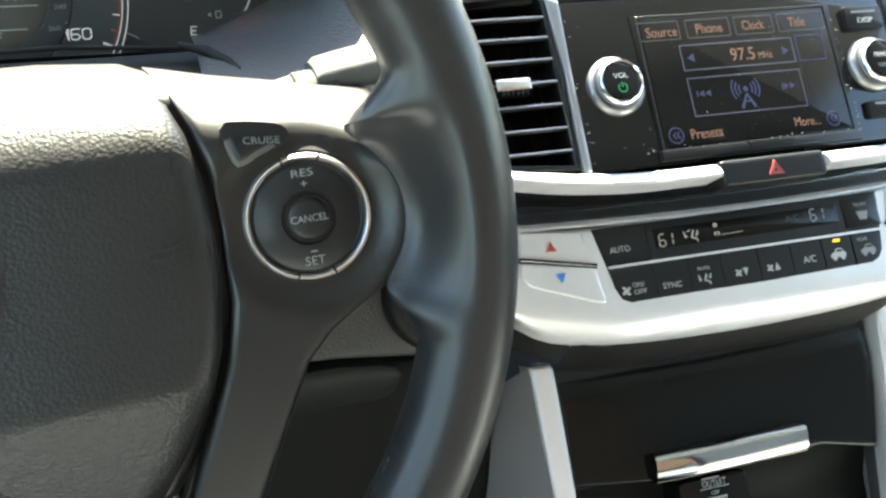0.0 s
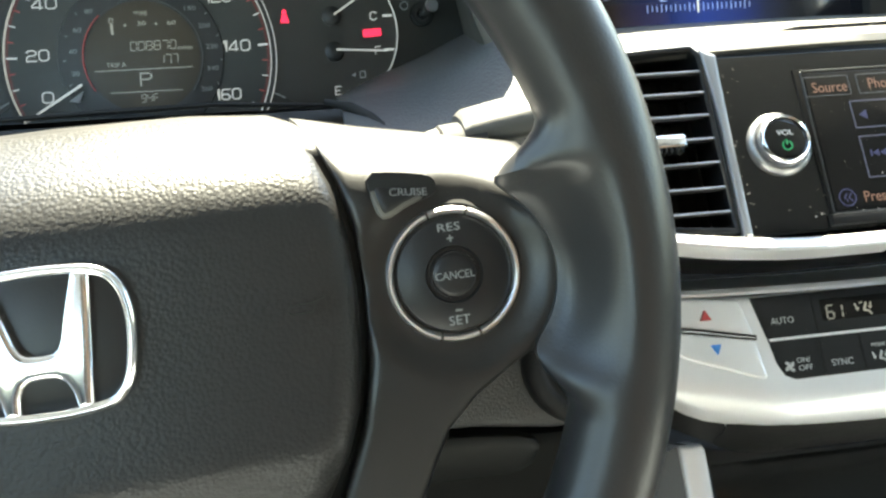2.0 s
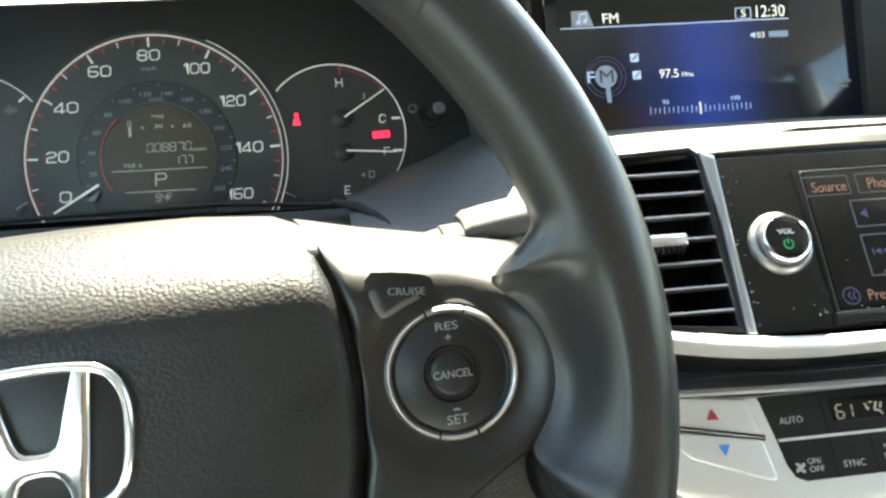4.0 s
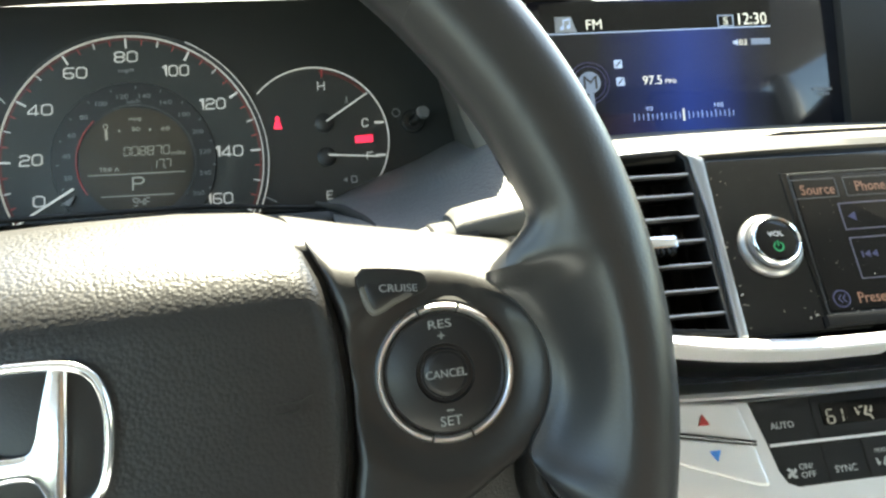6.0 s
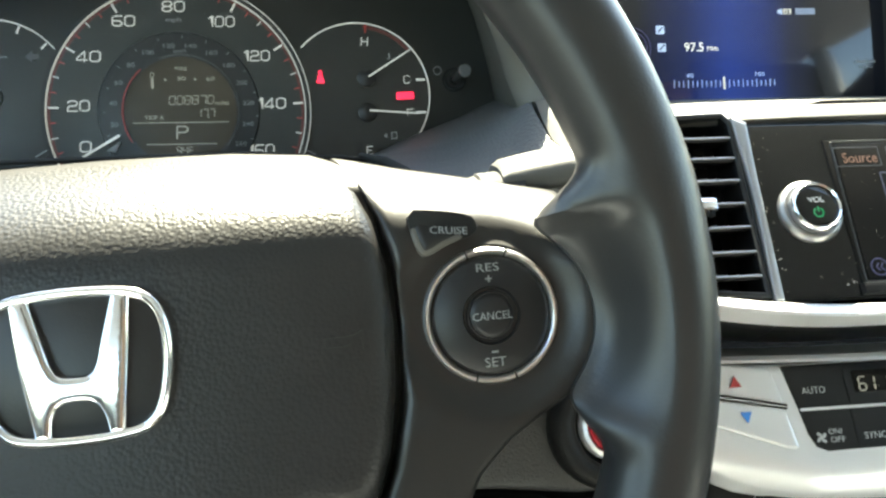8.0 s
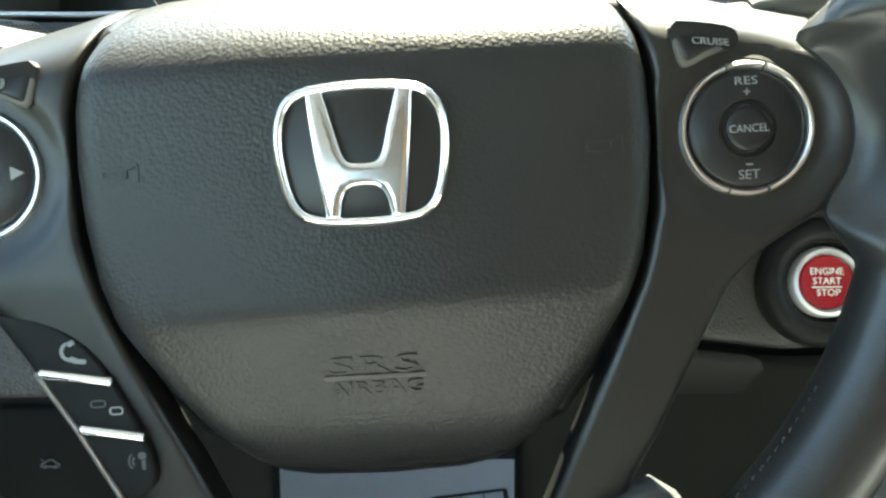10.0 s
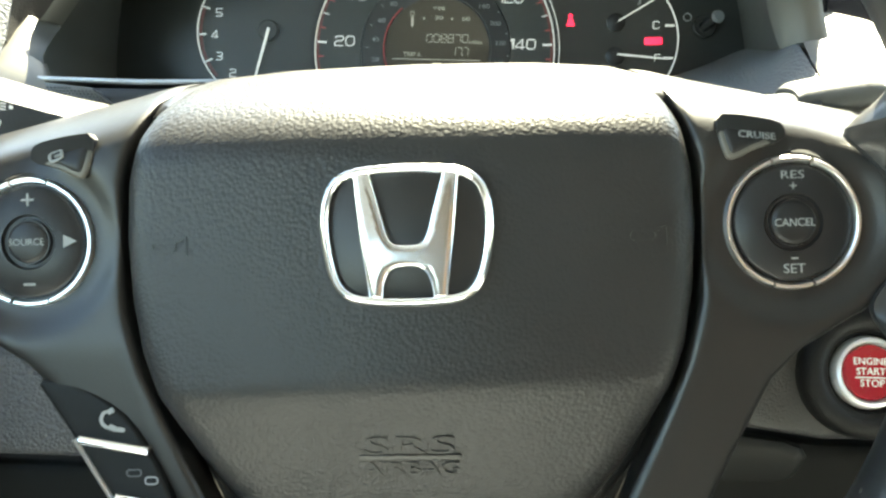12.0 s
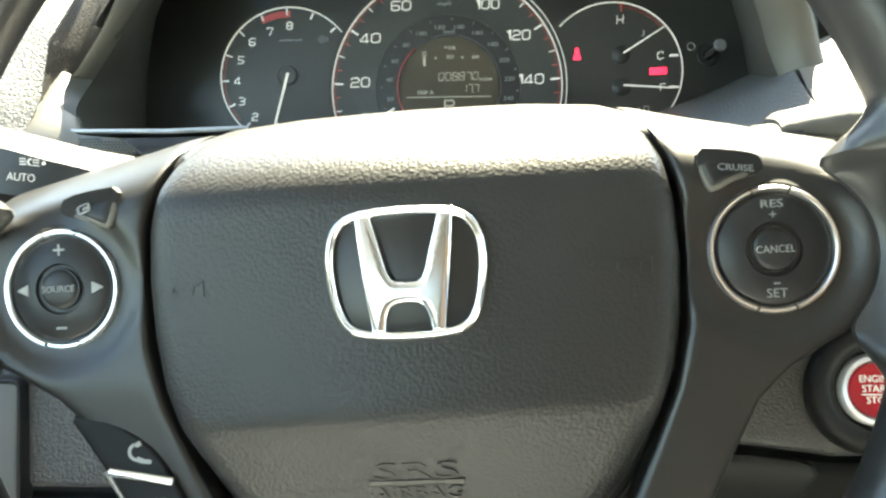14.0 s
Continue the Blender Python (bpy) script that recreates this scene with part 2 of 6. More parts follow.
def rrect(w, h, r=1.0, cx=0.0, cz=0.0, n=4, turn=0.0):
    o = []
    for sx, sz, a0 in ((1, 1, 0), (-1, 1, 90), (-1, -1, 180), (1, -1, 270)):
        for i in range(n + 1):
            a = radians(a0 + 90 * i / n)
            o.append((sx * (w / 2 - r) + r * math.cos(a), sz * (h / 2 - r) + r * math.sin(a)))
    c, s = math.cos(radians(turn)), math.sin(radians(turn))
    return [(cx + x * c - z * s, cz + x * s + z * c) for x, z in o]


def circle(r, cx=0.0, cz=0.0, n=32):
    return [(cx + r * math.cos(2 * math.pi * i / n), cz + r * math.sin(2 * math.pi * i / n)) for i in range(n)]


def slab(o, yf, yb, bev=0.6, bm=None):
    """A plate with the outline o in x and z, its front at yf, its back at yb, and rounded front edges."""
    bm = bm or bmesh.new()
    o = ccw(o)
    if bev > 0:
        steps = [(inset(o, bev), yf), (inset(o, bev * 0.3), yf + bev * 0.3), (o, yf + bev), (o, yb)]
    else:
        steps = [(o, yf), (o, yb)]
    rows = [[bm.verts.new((x, y, z)) for x, z in oo] for oo, y in steps]
    bm.faces.new(rows[0])
    bm.faces.new(rows[-1][::-1])
    for a, b in zip(rows, rows[1:]):
        for i in range(len(a)):
            j = (i + 1) % len(a)
            bm.faces.new((a[i], a[j], b[j], b[i]))
    return bm


def frame_slab(o, width, yf, yb, bev=0.5):
    """A frame of that width along the outline o, rounded at both its front edges."""
    bm = bmesh.new()
    o = ccw(o)
    steps = [(o, yb), (o, yf + bev), (inset(o, bev * 0.35), yf + bev * 0.3), (inset(o, bev), yf), (inset(o, width - bev), yf), (inset(o, width - bev * 0.35), yf + bev * 0.3), (inset(o, width), yf + bev), (inset(o, width), yb)]
    rows = [[bm.verts.new((x, y, z)) for x, z in oo] for oo, y in steps]
    for a, b in zip(rows, rows[1:] + rows[:1]):
        for i in range(len(a)):
            j = (i + 1) % len(a)
            bm.faces.new((a[i], a[j], b[j], b[i]))
    return bm


def lathe(profile, cx=0.0, cz=0.0, n=40, a0=0.0, a1=360.0, bm=None):
    """Turns a profile of (radius, y) about an axis along y through (cx, cz)."""
    bm = bm or bmesh.new()
    full = abs(a1 - a0) >= 359.9
    k = n if full else n + 1
    rings = []
    for i in range(k):
        a = radians(a0 + (a1 - a0) * i / n)
        rings.append([bm.verts.new((cx + r * math.cos(a), y, cz + r * math.sin(a))) for r, y in profile])
    for i in range(n):
        p, q = rings[i], rings[(i + 1) % k]
        for j in range(len(profile) - 1):
            bm.faces.new((p[j], p[j + 1], q[j + 1], q[j]))
    if not full:
        bm.faces.new(rings[0])
        bm.faces.new(rings[-1][::-1])
    bmesh.ops.remove_doubles(bm, verts=bm.verts, dist=1e-4)
    return bm


def disc(r, cx, cz, yf, yb, bev=0.5, n=32):
    return lathe([(0, yf), (r - bev, yf), (r - bev * 0.3, yf + bev * 0.3), (r, yf + bev), (r, yb), (0, yb)], cx, cz, n)


def arc_bar(cx, cz, r0, r1, a0, a1, yf, yb, n=None, bm=None):
    n = n or max(2, int(abs(a1 - a0) / 5))
    return lathe([(r0, yf), (r1, yf), (r1, yb), (r0, yb), (r0, yf)], cx, cz, n, a0, a1, bm)


def line(x0, z0, x1, z1, w, yf, yb, w1=None, bm=None):
    d = Vector((x1 - x0, z1 - z0)).normalized()
    nx, nz = -d.y * w / 2, d.x * w / 2
    k = (w1 if w1 is not None else w) / w
    return slab([(x0 + nx, z0 + nz), (x0 - nx, z0 - nz), (x1 - nx * k, z1 - nz * k), (x1 + nx * k, z1 + nz * k)], yf, yb, 0, bm)


def dense(o, step):
    res = []
    for a, b in zip(o, list(o[1:]) + [o[0]]):
        k = max(1, int(math.dist(a, b) / step))
        res += [(a[0] + (b[0] - a[0]) * i / k, a[1] + (b[1] - a[1]) * i / k) for i in range(k)]
    return res


def smooth_outline(o, rounds=2):
    for _ in range(rounds):
        res = []
        for a, b in zip(o, list(o[1:]) + [o[0]]):
            res += [(a[0] * 0.75 + b[0] * 0.25, a[1] * 0.75 + b[1] * 0.25), (a[0] * 0.25 + b[0] * 0.75, a[1] * 0.25 + b[1] * 0.75)]
        o = res
    return o


def patch(o, height, step=3.0, edge=3.0, drop=3.0, deep=8.0):
    """A moulded panel: the outline o in x and z, its front at y = height(x, z), its rim rounded over by drop within edge, its sides deep."""
    o = dense(ccw(o), step)
    k = len(o)
    P, Q = np.array(o), np.array(o[1:] + o[:1])
    D = Q - P
    L2 = np.maximum((D ** 2).sum(1), 1e-9)

    def gap(x, z):
        t = np.clip(((np.array((x, z)) - P) * D).sum(1) / L2, 0, 1)
        return float(np.sqrt((((P + D * t[:, None]) - (x, z)) ** 2).sum(1)).min())

    def inside(x, z):
        c = False
        for (ax, az), (bx, bz) in zip(o, o[1:] + o[:1]):
            if (az > z) != (bz > z) and x < (bx - ax) * (z - az) / (bz - az) + ax:
                c = not c
        return c

    pts = list(o)
    for f in (0.18, 0.5, 1.0):
        for x, z in inset(o, edge * f):
            if inside(x, z) and gap(x, z) > edge * f * 0.8:
                pts.append((x, z))
    x0, x1, z0, z1 = P[:, 0].min(), P[:, 0].max(), P[:, 1].min(), P[:, 1].max()
    for i in range(int((x1 - x0) / step) + 1):
        for j in range(int((z1 - z0) / step) + 1):
            x, z = x0 + (i + 0.5 * (j % 2)) * step, z0 + j * step
            if inside(x, z) and gap(x, z) > edge + step * 0.5:
                pts.append((x, z))
    vs, _, fs, *_ = delaunay_2d_cdt([Vector(p) for p in pts], [], [list(range(k))], 1, 1e-4)
    bm = bmesh.new()
    rim = {(round(x, 2), round(z, 2)) for x, z in o}
    made = []
    for v in vs:
        d = 0.0 if (round(v.x, 2), round(v.y, 2)) in rim else gap(v.x, v.y)
        s = min(1.0, d / edge)
        made.append(bm.verts.new((v.x, height(v.x, v.y) + drop * (1 - math.sqrt(max(0, 1 - (1 - s) ** 2))), v.y)))
    for f in fs:
        bm.faces.new([made[i] for i in f])
    loose = [v for v in bm.verts if not v.link_faces]
    for v in loose:
        bm.verts.remove(v)
    def on_rim(v):
        return (round(v.co.x, 2), round(v.co.z, 2)) in rim

    slits = [ed for ed in bm.edges if len(ed.link_faces) == 1 and not (on_rim(ed.verts[0]) and on_rim(ed.verts[1]))]
    bmesh.ops.holes_fill(bm, edges=slits)
    border = [ed for ed in bm.edges if len(ed.link_faces) == 1 and on_rim(ed.verts[0]) and on_rim(ed.verts[1])]
    ex = bmesh.ops.extrude_edge_only(bm, edges=border)
    for v in [g for g in ex["geom"] if isinstance(g, bmesh.types.BMVert)]:
        v.co.y += deep
    return bm


def sweep(points, radii, n=10, flat=1.0):
    """A round bar through points with those radii, closed at its ends; flat squeezes it along y."""
    bm = bmesh.new()
    pts = [Vector(p) for p in points]
    rings = []
    for i, p in enumerate(pts):
        d = (pts[min(i + 1, len(pts) - 1)] - pts[max(i - 1, 0)]).normalized()
        a = d.cross(Vector((0, 0, 1)))
        a = a.normalized() if a.length > 1e-3 else Vector((1, 0, 0))
        b = a.cross(d).normalized()
        rings.append([bm.verts.new(p + (a * math.cos(2 * math.pi * j / n) * flat + b * math.sin(2 * math.pi * j / n)) * radii[i]) for j in range(n)])
    for p, q in zip(rings, rings[1:]):
        for j in range(n):
            bm.faces.new((p[j], p[(j + 1) % n], q[(j + 1) % n], q[j]))
    bm.faces.new(rings[0])
    bm.faces.new(rings[-1])
    return bm


def loft(rings, close=True, caps=False):
    """A skin over rings of points, all of one length."""
    bm = bmesh.new()
    rows = [[bm.verts.new(p) for p in r] for r in rings]
    k = len(rows[0])
    for a, b in zip(rows, rows[1:]):
        for i in range(k if close else k - 1):
            j = (i + 1) % k
            bm.faces.new((a[i], a[j], b[j], b[i]))
    if caps:
        bm.faces.new(rows[0])
        bm.faces.new(rows[-1])
    return bm


def box(x0, x1, y0, y1, z0, z1, bev=2.0):
    bm = bmesh.new()
    bmesh.ops.create_cube(bm, size=1)
    for v in bm.verts:
        v.co = Vector(((x0 + x1) / 2 + v.co.x * (x1 - x0), (y0 + y1) / 2 + v.co.y * (y1 - y0), (z0 + z1) / 2 + v.co.z * (z1 - z0)))
    if bev:
        bmesh.ops.bevel(bm, geom=list(bm.edges), offset=bev, segments=2, affect="EDGES", profile=0.5)
    return bm


def words(s, x, z, w, h, material, parent, y=-0.2, name="lettering", lean=0.0, turn=0.0, thick=0.12, label=""):
    """Lettering s, centred on (x, z), w wide and h high (w 0: in proportion)."""
    cu = bpy.data.curves.new("letters", "FONT")
    cu.body, cu.align_x, cu.align_y, cu.resolution_u = s, "CENTER", "CENTER", 3
    tmp = new("letters", cu)
    me = bpy.data.meshes.new_from_object(tmp.evaluated_get(bpy.context.evaluated_depsgraph_get()))
    bpy.data.objects.remove(tmp)
    bpy.data.curves.remove(cu)
    bm = bmesh.new()
    bm.from_mesh(me)
    bpy.data.meshes.remove(me)
    xs, ys = [v.co.x for v in bm.verts], [v.co.y for v in bm.verts]
    kz = h / (max(ys) - min(ys))
    kx = w / (max(xs) - min(xs)) if w else kz
    mx, my = (max(xs) + min(xs)) / 2, (max(ys) + min(ys)) / 2
    c, sn = math.cos(radians(turn)), math.sin(radians(turn))
    bmesh.ops.dissolve_limit(bm, angle_limit=0.02, verts=bm.verts, edges=bm.edges)
    ex = bmesh.ops.extrude_face_region(bm, geom=list(bm.faces))
    back = {g for g in ex["geom"] if isinstance(g, bmesh.types.BMVert)}
    for v in bm.verts:
        px, pz = (v.co.x - mx) * kx, (v.co.y - my) * kz
        px += pz * lean
        v.co = Vector((x + px * c - pz * sn, y + (thick if v in back else 0), z + px * sn + pz * c))
    return part(name, bm, material, parent, label)


def bent(points, n=5):
    """Points on a soft curve through those given."""
    pts = [Vector(p) for p in points]
    res = []
    for i in range(len(pts) - 1):
        p0, p1, p2, p3 = pts[max(i - 1, 0)], pts[i], pts[i + 1], pts[min(i + 2, len(pts) - 1)]
        for k in range(n):
            t = k / n
            res.append(0.5 * (2 * p1 + (p2 - p0) * t + (2 * p0 - 5 * p1 + 4 * p2 - p3) * t * t + (3 * p1 - p0 - 3 * p2 + p3) * t ** 3))
    res.append(pts[-1])
    return res


# squared figures drawn as strokes on a grid four wide and six high
STROKES = {
    "0": "10 30 41 45 36 16 05 01 10", "1": "05 16 20*20 26*16 26 20", "2": "05 16 36 45 44 33 13 02 00 40",
    "3": "06 36 45 44 33 13*33 42 41 30 00", "4": "30 36 02 01 41", "5": "46 06 03 33 42 41 30 00",
    "6": "46 16 05 01 10 30 41 42 33 03", "7": "05 06 46 45 20", "8": "13 04 05 16 36 45 44 33 13 02 01 10 30 41 42 33",
    "9": "43 13 04 05 16 36 45 41 30 00", "H": "00 06*40 46*03 43", "C": "41 30 10 01 05 16 36 45", "E": "40 00 06 46*03 33",
    "F": "00 06 46*03 33", "P": "00 06 36 45 44 33 03"}
SEGMENTS = {"0": "abcdef", "1": "bc", "4": "bcfg", "6": "acdefg", "7": "abc", "8": "abcdefg", "9": "abcdfg", "F": "aefg"}
SEG_AT = {"a": (0, 2, 1, 2), "b": (1, 1, 1, 2), "c": (1, 0, 1, 1), "d": (0, 0, 1, 0), "e": (0, 0, 0, 1), "f": (0, 1, 0, 2), "g": (0, 1, 1, 1)}


def ribbon(bm, pts, w, yf, yb):
    """A flat stroke of width w through pts."""
    for a, b in zip(pts, pts[1:]):
        d = (Vector(b) - Vector(a)).normalized() * (w * 0.42)
        line(a[0] - d.x, a[1] - d.y, b[0] + d.x, b[1] + d.y, w, yf, yb, bm=bm)


def figures(s, x, z, w, h, stroke, material, parent, y, lean=0.05):
    """Squared gauge figures, centred on (x, z)."""
    bm = bmesh.new()
    widths = [0.45 if c == "1" else 1.0 for c in s]
    gap = 0.32
    unit = w / (sum(widths) + gap * (len(s) - 1))
    at = x - w / 2
    for c, k in zip(s, widths):
        for run in STROKES[c].split("*"):
            pts = []
            for q in run.split():
                px, pz = int(q[0]) / 4.0, int(q[1]) / 6.0
                px = px * 2 if c == "1" else px
                px, pz = at + px * unit * k, z + (pz - 0.5) * h
                pts.append((px + (pz - z) * lean, pz))
            ribbon(bm, pts, stroke, y, y + 0.25)
        at += (k + gap) * unit
    return part("figure", bm, material, parent)


def segments(s, x, z, w, h, stroke, material, parent, y):
    """Seven-segment figures, centred on (x, z); a point follows its figure."""
    bm = bmesh.new()
    k = len(s.replace(".", ""))
    unit = w / (k + 0.35 * (k - 1))
    at = x - w / 2
    for c in s:
        if c == ".":
            slab(rrect(stroke * 1.3, stroke * 1.3, 0.05, at - unit * 0.18, z - h / 2, 1), y, y + 0.2, 0, bm)
            continue
        for q in SEGMENTS[c]:
            x0, z0, x1, z1 = SEG_AT[q]
            a, b = Vector((at + x0 * unit + (z0 - 1) * h * 0.04, z + (z0 - 1) * h / 2)), Vector((at + x1 * unit + (z1 - 1) * h * 0.04, z + (z1 - 1) * h / 2))
            d = (b - a).normalized() * stroke * 0.55
            line(a.x + d.x, a.y + d.y, b.x - d.x, b.y - d.y, stroke, y, y + 0.2, bm=bm)
        at += unit * 1.35
    return part("figure", bm, material, parent)


# ================= the steering wheel =================
wheel = thing("steering_wheel", "black leather steering wheel with chrome-ringed switches and a chrome badge", "steering wheel", dash(0, 0, 0, 0, -2.8, 0))
HUB_X = 1.5


def rim_mesh():
    """A leather grip; at the spokes its inner side runs out into a dished thumb rest that laps onto the spoke."""
    rings, n, k = [], 400, 48
    for i in range(n):
        a = 360.0 * i / n
        d = abs((a + 1.0 + 90) % 360 - 90)
        d = d if d <= 90 else abs(a - 181.0)
        low = 1 < (a + 1.0) % 360 - 180 < 90 or (a + 1.0) % 360 > 270
        w = min(1.0, max(0.0, (15.6 - d) / 8.0 if low else (17.5 - d) / 6.5))
        w = w * w * (3 - 2 * w)
        edge = 157.0 - 0.105 * min(d, 13.0) ** 2
        grip = 1.6 * (math.exp(-((a - 34) / 16.0) ** 2) + math.exp(-((a - 146) / 16.0) ** 2))
        q = min(1.0, max(0.0, (d - 9.5) / 3.5))
        q = q * q * (3 - 2 * q)
        fall = 0.0 if low else 6.0 * min(1.0, max(0.0, (d - 7.0) / 8.0)) ** 2
        lap = [Vector((177.0, -24.6)), Vector((165.5, -24.8)), Vector((edge + 9.0 - 8.0 * q, -3.4 - 6.0 * q)), Vector((edge, -1.4 - (2.0 if low else 0.0) * q + fall))]
        ring = []
        for j in range(k):
            b = 2 * math.pi * j / k
            c, s = math.cos(b), math.sin(b)
            e = 0.86 if c < 0 else 0.95
            rad = 177.0 + (15.6 + (grip if c < 0 else 0.6)) * math.copysign(abs(c) ** e, c)
            y = -8 - 16.4 * math.copysign(abs(s) ** e, s)
            if c < -1e-6 and w > 0:
                if s >= -1e-6:
                    u = min(1.0, (j - k / 4) / (k / 4))
                    v = 1 - u
                    p = lap[0] * v ** 3 + lap[1] * 3 * v * v * u + lap[2] * 3 * v * u * u + lap[3] * u ** 3
                else:
                    u = (j - k / 2) / (k / 4)
                    p = Vector((edge + (177.0 - edge) * u * u, 3.0 + 5.4 * u))
                rad, y = rad + (p.x - rad) * w, y + (p.y - y) * w
            t = radians(a)
            ring.append((rad * math.cos(t), y, rad * math.sin(t)))
        rings.append(ring)
    return loft(rings + rings[:1])


rim_bm = rim_mesh()
bmesh.ops.remove_doubles(rim_bm, verts=rim_bm.verts, dist=1e-3)
rim = part("rim", rim_bm, RIM_LEATHER, wheel, "smooth black leather grip")

# stitches along the inner side of the grip
st = bmesh.new()
for a0, a1 in ((-70, -30), (210, 250)):
    k = int((a1 - a0) * 0.75)
    for i in range(k):
        a = radians(a0 + (a1 - a0) * (i + 0.5) / k)
        c, s = math.cos(a), math.sin(a)
        b = radians(177)
        rad, y = 177.0 - 15.6 * abs(math.cos(b)) ** 0.86, -8 - 16.4 * math.sin(b) ** 0.86
        p = Vector((rad * c, y, rad * s))
        tang, out = Vector((-s, 0, c)), Vector((-c, 0, -s))
        vs = [st.verts.new(p + tang * dx + Vector((0, dy, 0)) + out * do) for dx, dy, do in ((-1.1, -0.9, 0), (1.1, -0.2, 0), (1.1, 0.6, 0), (-1.1, 0.0, 0), (-0.7, -0.6, 0.5), (0.7, -0.1, 0.5), (0.7, 0.3, 0.5), (-0.7, 0.0, 0.5))]
        for f in ((4, 5, 6, 7), (0, 1, 5, 4), (1, 2, 6, 5), (2, 3, 7, 6), (3, 0, 4, 7)):
            st.faces.new([vs[q] for q in f])
part("stitching", st, KNEE_DARK, rim, "grey thread stitching", kind="stuff")

# the seams where the two hides of the grip meet
for a0 in (40.0, 140.0):
    t = radians(a0)
    ring = []
    for j in range(33):
        b = 2 * math.pi * j / 32
        lean = math.radians(1.6) * math.sin(b) * (1 if a0 < 90 else -1)
        r, y = 177.0 + 16.3 * math.copysign(abs(math.cos(b)) ** 0.9, math.cos(b)), -8 - 16.5 * math.copysign(abs(math.sin(b)) ** 0.9, math.sin(b))
        ring.append((r * math.cos(t + lean), y, r * math.sin(t + lean)))
    part("seam", sweep(ring, [0.8] * 33, 6), RIM_LEATHER, rim, "rolled leather seam")

# the airbag cover: a gently bulged face that rolls back above and falls away below a crease
COVER = [(0, 62), (40, 61), (64, 58), (76, 52), (82.5, 43), (86.5, 33), (89.6, 18), (90.4, 0), (89.2, -20), (86.2, -38), (81.2, -52), (75.5, -63), (67.5, -77.5), (57.5, -92), (51, -99.5), (44.5, -106), (37, -111), (26, -113.8), (0, -115)]
COVER = [(HUB_X + x * 1.018, z) for x, z in COVER] + [(HUB_X - x * 1.018, z) for x, z in COVER[-2:0:-1]]


def cover_y(x, z):
    u = (x - HUB_X) / 92.0
    y = -10.5 + 7.0 * u * u
    crease = -48.5 - 1.5 * u * u + 2.0 * u
    if z > 23:
        t = (z - 23) / 33.4
        y += 34.0 * t * t
    k = crease - z
    y += 0.42 * 0.5 * (k + math.sqrt(k * k + 5.0))
    if z < -86:
        y += 10.0 * ((-86 - z) / 29.0) ** 2
    return y


cover = part("airbag_cover", patch(COVER, cover_y, 3.0, 8.5, 5.6, 14.0), AIRBAG, wheel, "grained black vinyl airbag cover with a crease below")
EMBOSS = -0.42
# Embossed marks get a darker colour that draws their relief shade.
slant(words("SRS", 1, -68.3, 29, 6.2, EMBOSS_SHADE, cover, cover_y(1, -68.3) - 0.5, lean=0.1, thick=1.2, label="embossed lettering"), EMBOSS, -68.3)
slant(words("AIRBAG", 1, -76.4, 31, 4.6, EMBOSS_SHADE, cover, cover_y(1, -76.4) - 0.5, thick=1.2, label="embossed lettering"), EMBOSS, -76.4)
slant(part("raised_bar", slab(rrect(33, 2.2, 0.5, 1, -72.6), cover_y(1, -72.6) - 0.5, cover_y(1, -72.6) + 1.2, 0.2), SPOKE, cover), EMBOSS, -72.6)
for side in (-1, 1):
    hx, hz = 1.5 + side * 76, -3.2
    hy = cover_y(hx, hz)
    hb = line(hx - 5, hz + 1.6, hx + 3, hz + 1.6, 0.7, hy - 0.5, hy + 1)
    line(hx - 4, hz - 1.2, hx + 1, hz - 1.2, 0.7, hy - 0.5, hy + 1, bm=hb)
    arc_bar(hx - 4, hz + 0.2, 1.1, 1.8, 90, 270, hy - 0.5, hy + 1, bm=hb)
    arc_bar(hx + 1, hz + 0.2, 1.1, 1.8, -90, 90, hy - 0.5, hy + 1, bm=hb)
    line(hx + 3, hz + 1.6, hx + 6, hz + 3.2, 0.7, hy - 0.5, hy + 1, bm=hb)
    line(hx + 6, hz + 3.2, hx + 6, hz - 2.6, 0.7, hy - 0.5, hy + 1, bm=hb)
    for v in hb.verts:
        v.co.y += cover_y(v.co.x, v.co.z) - hy
    part("horn_mark", hb, EMBOSS_SHADE, cover, "embossed horn mark")

# the badge: a rounded chrome frame with two tapered uprights and a crossbar
badge_c = (2.6, -0.8)
EY = -12.2
BADGE = [(0, 21.9), (10, 21.5), (17, 20.6), (21.5, 18.8), (24.6, 15.6), (26.4, 11), (27.2, 5), (27.0, -1), (26.0, -8), (24.6, -13.5), (22.6, -17.5), (19.5, -20.3), (15, -21.8), (8, -22.6), (0, -22.8)]
BADGE = [(badge_c[0] + x, badge_c[1] + z) for x, z in BADGE] + [(badge_c[0] - x, badge_c[1] + z) for x, z in BADGE[-2:0:-1]]
badge = part("badge", frame_slab(smooth_outline(BADGE, 1), 3.2, EY - 1.8, EY + 4, 1.65), CHROME, wheel, "chrome badge frame")
BARS = [(16.6, 19.6), (15.6, 8), (14.5, -2), (13.2, -12), (12.2, -20.4), (7.8, -20.4), (7.0, -15), (5.6, -11.8), (3.4, -10.5), (0, -10.2)]
BARS = BARS + [(-x, z) for x, z in BARS[-2::-1]]
BARS += [(-11.3, 19.6), (-9.2, 12), (-7.7, 6.5), (-6.2, 0.6), (-5.0, -2.0), (-3.4, -3.1), (0, -3.3)] + [(3.4, -3.1), (5.0, -2.0), (6.2, 0.6), (7.7, 6.5), (9.2, 12), (11.3, 19.6)]
BARS = ccw([(badge_c[0] + x, badge_c[1] + z) for x, z in BARS])
